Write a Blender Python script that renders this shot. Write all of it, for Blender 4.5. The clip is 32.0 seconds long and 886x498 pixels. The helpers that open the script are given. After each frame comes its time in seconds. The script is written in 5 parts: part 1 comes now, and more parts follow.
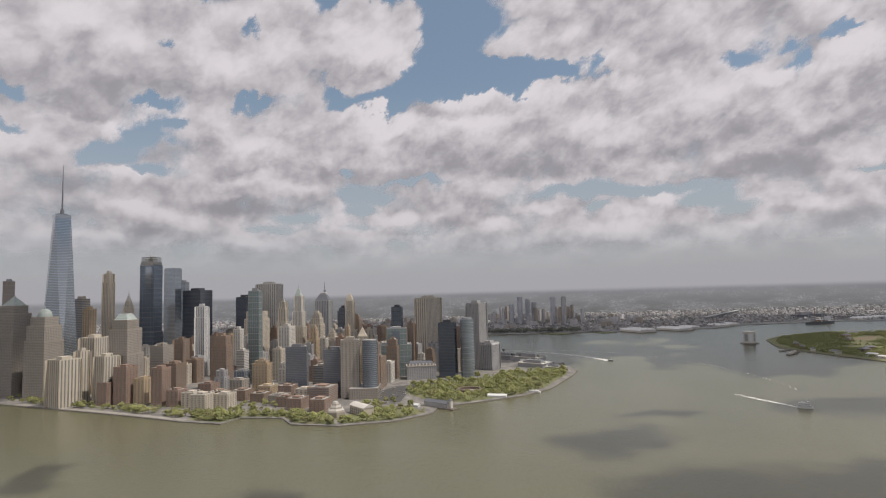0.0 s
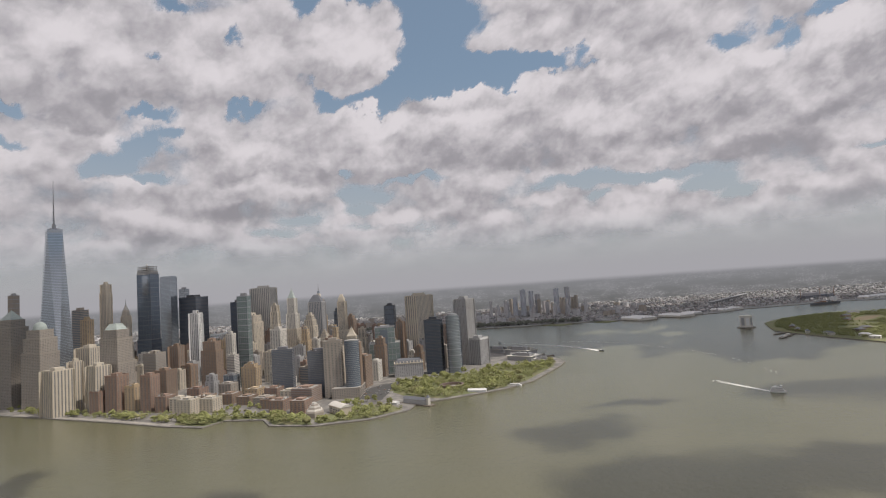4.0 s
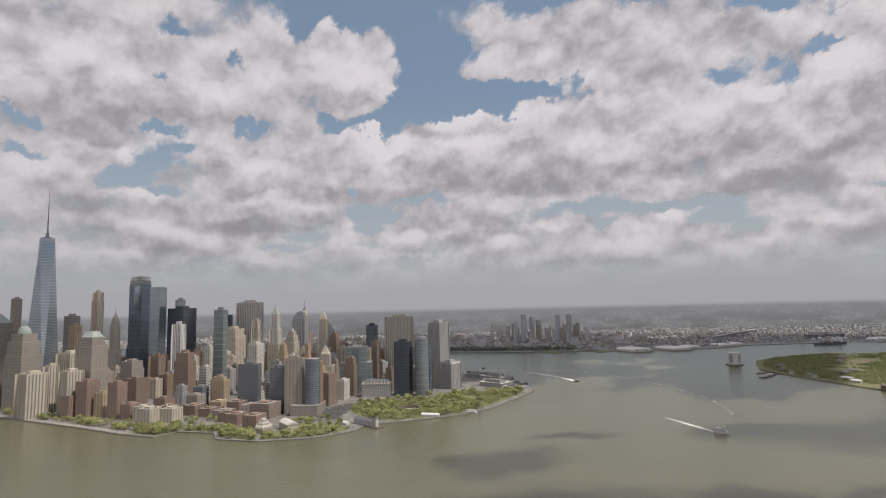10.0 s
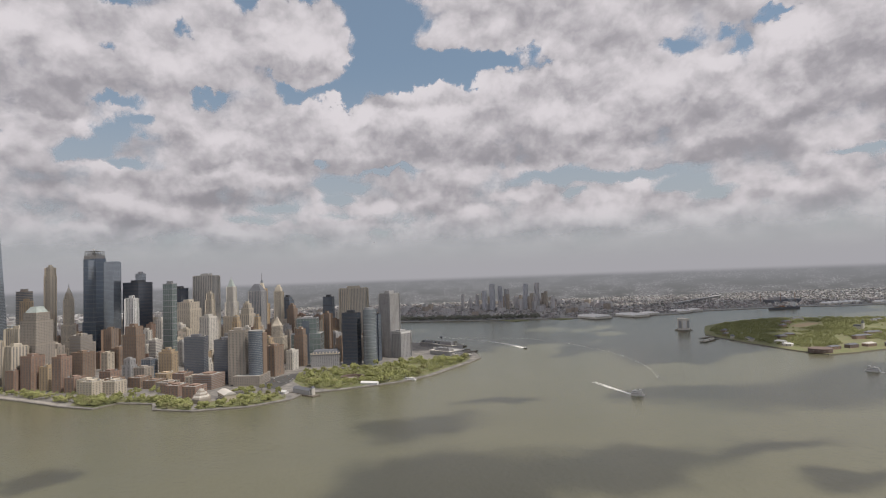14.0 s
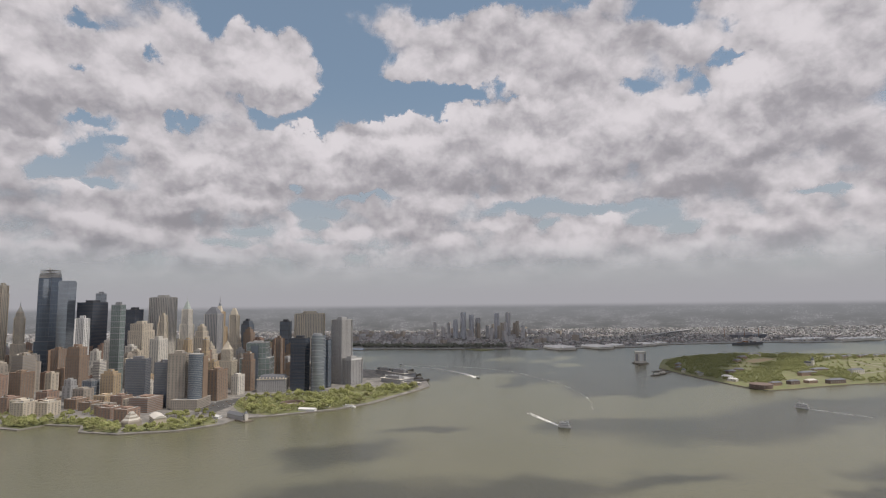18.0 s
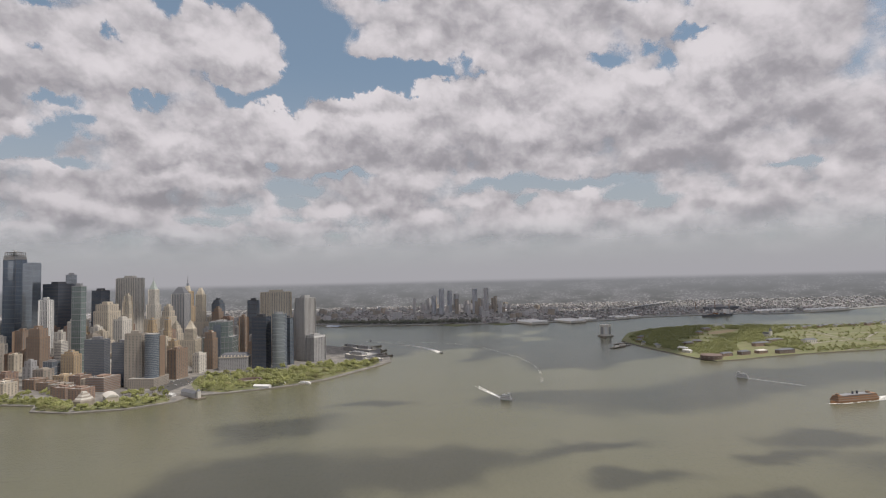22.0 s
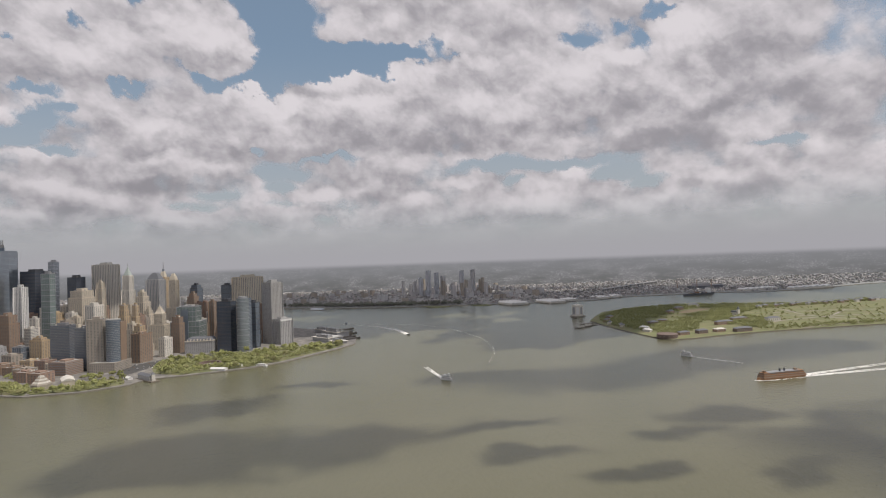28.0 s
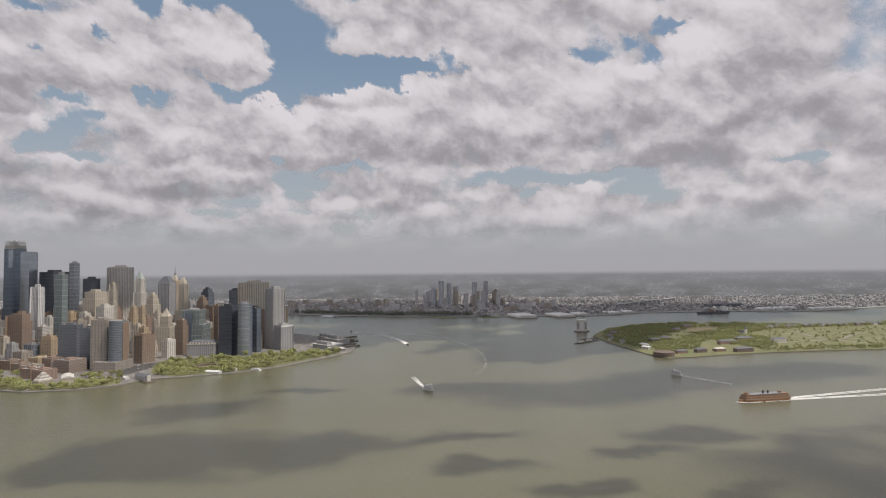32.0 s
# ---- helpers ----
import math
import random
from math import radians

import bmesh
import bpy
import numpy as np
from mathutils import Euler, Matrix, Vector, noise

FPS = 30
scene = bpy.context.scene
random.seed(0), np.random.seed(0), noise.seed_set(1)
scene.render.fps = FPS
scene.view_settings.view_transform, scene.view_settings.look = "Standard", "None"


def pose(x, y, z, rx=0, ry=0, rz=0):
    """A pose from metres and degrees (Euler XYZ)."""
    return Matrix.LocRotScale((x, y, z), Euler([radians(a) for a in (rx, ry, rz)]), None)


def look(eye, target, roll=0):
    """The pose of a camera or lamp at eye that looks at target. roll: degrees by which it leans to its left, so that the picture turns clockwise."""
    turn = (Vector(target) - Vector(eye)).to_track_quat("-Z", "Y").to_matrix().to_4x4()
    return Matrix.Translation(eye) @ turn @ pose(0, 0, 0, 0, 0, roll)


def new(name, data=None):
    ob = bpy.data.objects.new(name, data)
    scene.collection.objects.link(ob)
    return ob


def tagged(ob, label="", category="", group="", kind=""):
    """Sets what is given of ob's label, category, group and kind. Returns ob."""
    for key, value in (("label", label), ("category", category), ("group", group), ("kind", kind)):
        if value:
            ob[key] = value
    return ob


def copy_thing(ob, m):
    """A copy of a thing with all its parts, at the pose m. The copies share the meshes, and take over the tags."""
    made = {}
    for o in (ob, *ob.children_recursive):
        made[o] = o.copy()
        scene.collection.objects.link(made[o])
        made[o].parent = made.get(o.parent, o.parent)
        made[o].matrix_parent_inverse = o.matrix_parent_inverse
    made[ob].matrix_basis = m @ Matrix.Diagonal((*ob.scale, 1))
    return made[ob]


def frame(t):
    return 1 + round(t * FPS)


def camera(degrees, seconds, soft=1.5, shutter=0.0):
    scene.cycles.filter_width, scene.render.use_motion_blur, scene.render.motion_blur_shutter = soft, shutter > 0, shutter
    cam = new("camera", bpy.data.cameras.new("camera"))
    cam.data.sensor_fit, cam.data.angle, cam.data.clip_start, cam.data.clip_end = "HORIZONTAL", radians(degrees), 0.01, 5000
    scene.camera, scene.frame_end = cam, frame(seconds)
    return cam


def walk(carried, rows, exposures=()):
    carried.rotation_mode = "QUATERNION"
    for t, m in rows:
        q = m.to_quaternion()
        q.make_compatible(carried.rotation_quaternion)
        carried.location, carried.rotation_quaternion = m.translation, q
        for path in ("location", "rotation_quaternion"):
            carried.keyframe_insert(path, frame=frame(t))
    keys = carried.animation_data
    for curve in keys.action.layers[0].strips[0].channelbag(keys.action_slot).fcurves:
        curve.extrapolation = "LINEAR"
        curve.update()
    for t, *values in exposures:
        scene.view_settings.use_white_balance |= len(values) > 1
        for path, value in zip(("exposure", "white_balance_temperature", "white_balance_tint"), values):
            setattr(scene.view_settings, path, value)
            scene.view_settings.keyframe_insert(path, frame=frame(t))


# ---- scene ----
cam = camera(77.2, 32.0, soft=1.15)
PATH = [
    (0, (-1555.7, -644.0, 226.8), (-1459.14, -668.69, 234.59), -1.58),
    (0.5, (-1560.2, -653.8, 227.3), (-1463.60, -678.65, 234.78), -1.99),
    (1, (-1564.6, -663.6, 227.7), (-1467.85, -687.76, 235.09), -3.57),
    (1.5, (-1569.0, -673.4, 228.2), (-1472.15, -696.94, 236.00), -4.24),
    (2, (-1573.4, -683.1, 228.6), (-1476.50, -706.41, 236.56), -3.63),
    (2.5, (-1577.8, -692.9, 229.0), (-1480.75, -715.51, 237.53), -2.77),
    (3, (-1582.1, -702.7, 229.5), (-1484.99, -724.73, 238.19), -3.00),
    (3.5, (-1586.3, -712.7, 229.8), (-1489.11, -734.83, 237.96), -3.77),
    (5.5, (-1602.9, -752.8, 231.4), (-1505.31, -774.24, 235.00), -2.72),
    (6, (-1607.1, -762.9, 231.8), (-1509.08, -782.01, 237.05), -2.86),
    (6.5, (-1611.4, -773.5, 232.2), (-1513.22, -791.40, 239.24), -2.95),
    (7, (-1615.6, -784.1, 232.5), (-1517.64, -802.32, 240.93), -2.32),
    (7.5, (-1620.0, -795.3, 232.8), (-1522.12, -813.55, 241.70), -1.82),
    (8, (-1624.4, -806.4, 233.1), (-1526.51, -824.62, 241.92), -1.64),
    (8.5, (-1629.1, -818.1, 233.3), (-1531.21, -836.08, 242.57), -1.55),
    (9, (-1633.8, -829.8, 233.5), (-1535.97, -847.91, 243.17), -1.36),
    (9.5, (-1638.9, -842.0, 233.7), (-1541.03, -860.18, 243.74), -1.28),
    (10, (-1643.9, -854.2, 233.9), (-1546.10, -872.29, 244.58), -1.32),
    (10.5, (-1649.2, -866.9, 234.0), (-1551.61, -885.55, 245.65), -1.49),
    (11, (-1654.5, -879.5, 234.1), (-1557.14, -900.00, 244.63), -1.56),
    (11.5, (-1659.8, -892.3, 234.3), (-1562.90, -915.49, 242.20), -1.69),
    (12, (-1665.2, -905.1, 234.4), (-1568.68, -930.42, 240.25), -1.58),
    (12.5, (-1670.6, -917.8, 234.5), (-1573.96, -943.32, 238.64), -1.75),
    (13, (-1675.9, -930.5, 234.7), (-1578.91, -954.69, 238.14), -2.00),
    (13.5, (-1681.1, -943.2, 234.8), (-1583.60, -965.10, 238.70), -2.18),
    (14, (-1686.3, -955.8, 234.9), (-1588.58, -976.44, 240.06), -1.99),
    (14.5, (-1691.5, -968.3, 234.9), (-1593.88, -988.69, 242.32), -1.82),
    (16.5, (-1712.4, -1018.3, 235.2), (-1614.98, -1037.99, 246.49), -1.35),
    (17, (-1717.6, -1030.8, 235.2), (-1620.49, -1052.31, 245.74), -0.94),
    (17.5, (-1723.0, -1042.5, 235.2), (-1626.07, -1064.91, 245.37), -0.73),
    (18, (-1728.4, -1054.2, 235.2), (-1631.52, -1076.90, 245.18), -0.60),
    (18.5, (-1733.8, -1065.6, 235.3), (-1637.03, -1088.70, 245.43), -0.47),
    (19, (-1739.2, -1077.0, 235.3), (-1642.66, -1100.84, 245.99), 0.24),
    (19.5, (-1744.3, -1088.1, 235.5), (-1648.18, -1113.58, 246.27), 1.14),
    (20, (-1749.4, -1099.2, 235.7), (-1653.71, -1126.38, 246.13), 1.56),
    (20.5, (-1754.0, -1110.2, 236.0), (-1658.80, -1139.17, 245.72), 1.45),
    (21, (-1758.6, -1121.1, 236.3), (-1663.20, -1149.90, 244.40), 0.19),
    (21.5, (-1763.0, -1131.9, 236.7), (-1666.82, -1158.70, 243.17), -0.84),
    (22, (-1767.3, -1142.7, 237.0), (-1670.39, -1166.85, 242.64), -1.33),
    (22.5, (-1771.8, -1153.2, 237.2), (-1674.60, -1175.97, 243.52), -1.51),
    (23, (-1776.3, -1163.7, 237.4), (-1679.22, -1186.52, 245.38), -1.85),
    (23.5, (-1780.9, -1174.1, 237.5), (-1684.17, -1197.86, 246.07), -1.99),
    (24, (-1785.6, -1184.4, 237.6), (-1688.94, -1208.59, 246.29), -1.90),
    (24.5, (-1790.1, -1194.7, 237.7), (-1693.23, -1217.58, 246.91), -2.24),
    (25, (-1794.7, -1204.9, 237.9), (-1697.50, -1226.83, 246.47), -2.79),
    (25.5, (-1799.1, -1215.0, 238.1), (-1702.24, -1238.92, 245.32), -2.45),
    (27.5, (-1816.5, -1255.4, 238.8), (-1719.34, -1278.77, 240.67), -2.67),
    (28, (-1820.9, -1265.4, 239.0), (-1723.63, -1288.48, 241.28), -2.01),
    (28.5, (-1825.2, -1275.2, 239.2), (-1727.55, -1296.68, 241.91), -2.12),
    (29, (-1829.4, -1284.9, 239.3), (-1731.54, -1305.07, 242.91), -1.74),
    (29.5, (-1833.7, -1294.5, 239.5), (-1735.94, -1314.83, 243.87), -1.08),
    (30, (-1838.1, -1304.1, 239.6), (-1740.43, -1325.02, 244.83), -0.37),
    (30.5, (-1842.2, -1313.6, 239.7), (-1744.55, -1334.12, 245.61), -0.19),
    (31, (-1846.4, -1323.2, 239.9), (-1748.57, -1342.70, 246.33), -0.02),
    (31.5, (-1850.5, -1332.7, 240.0), (-1752.49, -1351.78, 245.95), -0.22),
    (32, (-1854.5, -1342.3, 240.2), (-1756.37, -1360.87, 244.43), -0.53),
]
walk(cam, [(t, look(eye, target, roll)) for t, eye, target, roll in PATH])

# ---- sky and light ----
SUN_AZ, SUN_EL = 212.0, 62.0
sun_dir = Vector((math.sin(radians(SUN_AZ)) * math.cos(radians(SUN_EL)), math.cos(radians(SUN_AZ)) * math.cos(radians(SUN_EL)), math.sin(radians(SUN_EL))))
sun = new("sun", bpy.data.lights.new("sun", "SUN"))
sun.data.energy, sun.data.angle, sun.data.color = 3.07, radians(0.6), (1.0, 0.93, 0.85)
sun.matrix_world = look(sun_dir * 3000, (0, 0, 0))
scene.view_settings.exposure = 0.0


class Nodes:
    """Short hand for writing a node tree."""

    def __init__(self, tree):
        self.t = tree

    def put(self, value, socket):
        if hasattr(value, "is_linked"):
            self.t.links.new(value, socket)
        else:
            socket.default_value = value

    def math(self, op, a, b=0.0, c=0.0, clamp=False):
        n = self.t.nodes.new("ShaderNodeMath")
        n.operation, n.use_clamp = op, clamp
        for value, socket in zip((a, b, c), n.inputs):
            self.put(value, socket)
        return n.outputs[0]

    def vec(self, op, a, b=(0, 0, 0)):
        n = self.t.nodes.new("ShaderNodeVectorMath")
        n.operation = op
        self.put(a, n.inputs[0])
        self.put(b, n.inputs["Scale"] if op == "SCALE" else n.inputs[1])
        return n.outputs["Value" if op in ("LENGTH", "DOT_PRODUCT") else "Vector"]

    def noise(self, vector, scale, detail=4.0, rough=0.5, distortion=0.0, out=0):
        n = self.t.nodes.new("ShaderNodeTexNoise")
        self.put(vector, n.inputs["Vector"])
        for key, value in (("Scale", scale), ("Detail", detail), ("Roughness", rough), ("Distortion", distortion)):
            n.inputs[key].default_value = value
        return n.outputs[out]

    def span(self, value, a, b, lo=0.0, hi=1.0):
        n = self.t.nodes.new("ShaderNodeMapRange")
        n.interpolation_type = "SMOOTHSTEP"
        self.put(value, n.inputs[0])
        for i, v in enumerate((a, b, lo, hi)):
            n.inputs[i + 1].default_value = v
        return n.outputs[0]

    def mix(self, f, a, b):
        n = self.t.nodes.new("ShaderNodeMix")
        n.data_type = "RGBA"
        self.put(f, n.inputs[0])
        self.put(a if hasattr(a, "is_linked") else (*a, 1), n.inputs[6])
        self.put(b if hasattr(b, "is_linked") else (*b, 1), n.inputs[7])
        return n.outputs[2]


world = bpy.data.worlds.new("sky")
scene.world = world
world.use_nodes = True
wt = world.node_tree
wt.nodes.clear()
N = Nodes(wt)
coord = wt.nodes.new("ShaderNodeTexCoord").outputs["Generated"]
sep = wt.nodes.new("ShaderNodeSeparateXYZ")
wt.links.new(coord, sep.inputs[0])
dx, dy, dz = sep.outputs
elevation = N.math("MULTIPLY", N.math("ARCSINE", dz), 57.2958)
# broken high cloud overhead; the low cumulus is a layer of its own, further down
overhead = N.noise(coord, 3.2, 7.0, 0.58, 0.3)
cloud = N.math("MULTIPLY", N.span(overhead, 0.38, 0.56), N.span(elevation, 33.0, 44.0))
cloud_colour = N.mix(N.span(N.noise(coord, 6.0, 5.0, 0.55), 0.35, 0.65), (0.40, 0.39, 0.41), (0.745, 0.71, 0.725))
sky = wt.nodes.new("ShaderNodeTexSky")
sky.sky_type, sky.sun_disc = "NISHITA", False
sky.sun_elevation, sky.sun_rotation = radians(SUN_EL), radians(SUN_AZ)
sky.air_density, sky.dust_density = 1.2, 1.5
blue = N.vec("SCALE", sky.outputs[0], 0.085)
blue = N.mix(0.38, blue, (0.29, 0.38, 0.475))
blue = N.mix(N.span(elevation, 5.0, 22.0, 0.6, 0.0), blue, (0.43, 0.432, 0.452))
heaven = N.mix(cloud, blue, cloud_colour)
heaven = N.mix(N.span(elevation, -0.3, 5.4, 0.97, 0.0), heaven, (0.38, 0.37, 0.397))
# the land beyond the last houses, its haze painted into the colour towards the horizon
bearing = N.math("MULTIPLY", N.math("ARCTAN2", dy, dx), 57.2958)


def cells(across, up):
    """Streets too far to tell apart: one tone for each small patch of ground."""
    c = wt.nodes.new("ShaderNodeCombineXYZ")
    N.put(N.math("FLOOR", N.math("MULTIPLY", bearing, across)), c.inputs[0])
    N.put(N.math("FLOOR", N.math("MULTIPLY", elevation, up)), c.inputs[1])
    w = wt.nodes.new("ShaderNodeTexWhiteNoise")
    w.noise_dimensions = "2D"
    N.put(c.outputs[0], w.inputs["Vector"])
    return w.outputs["Value"]


far = wt.nodes.new("ShaderNodeCombineXYZ")
N.put(bearing, far.inputs[0])
N.put(N.math("MULTIPLY", elevation, 4.0), far.inputs[1])
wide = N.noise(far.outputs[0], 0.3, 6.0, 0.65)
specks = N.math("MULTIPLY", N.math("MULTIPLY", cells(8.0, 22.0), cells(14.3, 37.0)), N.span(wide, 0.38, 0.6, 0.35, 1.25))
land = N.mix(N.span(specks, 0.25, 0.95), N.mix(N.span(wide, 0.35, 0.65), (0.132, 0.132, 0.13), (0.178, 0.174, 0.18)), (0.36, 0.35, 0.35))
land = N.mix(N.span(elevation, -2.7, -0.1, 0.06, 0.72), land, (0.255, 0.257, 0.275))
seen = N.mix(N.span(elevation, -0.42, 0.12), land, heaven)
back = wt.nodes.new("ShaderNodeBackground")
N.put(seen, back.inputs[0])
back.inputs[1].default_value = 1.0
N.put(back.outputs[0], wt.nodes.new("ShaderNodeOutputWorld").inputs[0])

# ---- materials ----


def material(name, colour, rough=0.8, vary=0.12, scale=0.08, fine=1.2, bump=0.0, metal=0.0, spread=0.06, spec=0.4, stain=None):
    """A painted, stony or leafy surface: broad stains, fine grain, a shift of tone from piece to piece."""
    m = bpy.data.materials.new(name)
    m.use_nodes = True
    t = m.node_tree
    k = Nodes(t)
    b = t.nodes["Principled BSDF"]
    where = t.nodes.new("ShaderNodeTexCoord").outputs["Object"]
    geo = t.nodes.new("ShaderNodeNewGeometry").outputs["Position"]
    chance = t.nodes.new("ShaderNodeObjectInfo").outputs["Random"]
    large = k.noise(geo, scale, 4.0, 0.6)
    small = k.noise(geo, fine, 3.0, 0.6)
    f = k.math("ADD", 1.0, k.math("MULTIPLY", k.math("SUBTRACT", large, 0.5), 2.6 * vary))
    f = k.math("MULTIPLY", f, k.math("ADD", 1.0, k.math("MULTIPLY", k.math("SUBTRACT", small, 0.5), 1.6 * vary)))
    f = k.math("MULTIPLY", f, k.math("ADD", 1.0 - spread, k.math("MULTIPLY", chance, 2 * spread)))
    base = colour if stain is None else k.mix(k.span(k.noise(geo, scale * 2.3, 5.0, 0.65), 0.42, 0.62), colour, stain)
    n = t.nodes.new("ShaderNodeVectorMath")
    n.operation = "SCALE"
    k.put(base, n.inputs[0])
    k.put(f, n.inputs["Scale"])
    k.put(n.outputs[0], b.inputs["Base Color"])
    b.inputs["Roughness"].default_value, b.inputs["Metallic"].default_value, b.inputs["Specular IOR Level"].default_value = rough, metal, spec
    if bump:
        u = t.nodes.new("ShaderNodeBump")
        u.inputs["Distance"].default_value = bump
        k.put(small, u.inputs["Height"])
        k.put(u.outputs[0], b.inputs["Normal"])
    return m


def pane_material(name, tint, floor=3.9, bay=1.6, blinds=0.18, rough=0.12, band=0.28, band_tint=None, mirror=0.0):
    """Curtain wall: floors and bays with darker and lighter panes, a spandrel at each floor."""
    m = bpy.data.materials.new(name)
    m.use_nodes = True
    t = m.node_tree
    k = Nodes(t)
    b = t.nodes["Principled BSDF"]
    geo = t.nodes.new("ShaderNodeNewGeometry").outputs["Position"]
    s = t.nodes.new("ShaderNodeSeparateXYZ")
    k.put(geo, s.inputs[0])
    storey = k.math("DIVIDE", s.outputs[2], floor)
    along = k.math("DIVIDE", k.math("ADD", s.outputs[0], s.outputs[1]), bay)
    cell = t.nodes.new("ShaderNodeCombineXYZ")
    k.put(k.math("FLOOR", storey), cell.inputs[0])
    k.put(k.math("FLOOR", along), cell.inputs[1])
    w = t.nodes.new("ShaderNodeTexWhiteNoise")
    w.noise_dimensions = "2D"
    k.put(cell.outputs[0], w.inputs["Vector"])
    pick = k.span(w.outputs["Value"], 0.62, 0.95)
    slab = k.math("LESS_THAN", k.math("FRACT", storey), band)
    large = k.noise(geo, 0.02, 3.0, 0.6)
    base = k.mix(k.math("MULTIPLY", pick, blinds), tint, (0.42, 0.42, 0.40))
    base = k.mix(k.math("MULTIPLY", slab, 0.8), base, band_tint or tuple(0.5 * c + 0.05 for c in tint))
    n = t.nodes.new("ShaderNodeVectorMath")
    n.operation = "SCALE"
    k.put(base, n.inputs[0])
    k.put(k.math("ADD", 0.7, k.math("MULTIPLY", large, 0.6)), n.inputs["Scale"])
    k.put(n.outputs[0], b.inputs["Base Color"])
    k.put(k.math("ADD", rough, k.math("MULTIPLY", slab, 0.25)), b.inputs["Roughness"])
    b.inputs["Specular IOR Level"].default_value, b.inputs["Metallic"].default_value = 0.8, mirror
    u = t.nodes.new("ShaderNodeBump")
    u.inputs["Distance"].default_value, u.inputs["Strength"].default_value = 0.25, 0.12
    k.put(w.outputs["Value"], u.inputs["Height"])
    k.put(u.outputs[0], b.inputs["Normal"])
    return m


def water_material():
    m = bpy.data.materials.new("river_water")
    m.use_nodes = True
    t = m.node_tree
    k = Nodes(t)
    b = t.nodes["Principled BSDF"]
    geo = t.nodes.new("ShaderNodeNewGeometry").outputs["Position"]
    silt = k.noise(geo, 0.0012, 4.0, 0.55, 0.6)
    streak = k.noise(k.vec("MULTIPLY", geo, (0.004, 0.0012, 0.0)), 1.0, 4.0, 0.6, 0.8)
    base = k.mix(k.span(silt, 0.35, 0.65), (0.130, 0.126, 0.076), (0.150, 0.145, 0.094))
    base = k.mix(k.math("MULTIPLY", k.span(streak, 0.45, 0.7), 0.25), base, (0.13, 0.128, 0.092))
    k.put(base, b.inputs["Base Color"])
    b.inputs["Roughness"].default_value, b.inputs["IOR"].default_value = 0.22, 1.36
    chop = k.noise(geo, 0.11, 5.0, 0.62)
    swell = k.noise(geo, 0.02, 3.0, 0.5)
    u = t.nodes.new("ShaderNodeBump")
    u.inputs["Distance"].default_value, u.inputs["Strength"].default_value = 1.6, 0.4
    k.put(k.math("ADD", chop, k.math("MULTIPLY", swell, 0.6)), u.inputs["Height"])
    k.put(u.outputs[0], b.inputs["Normal"])
    return m


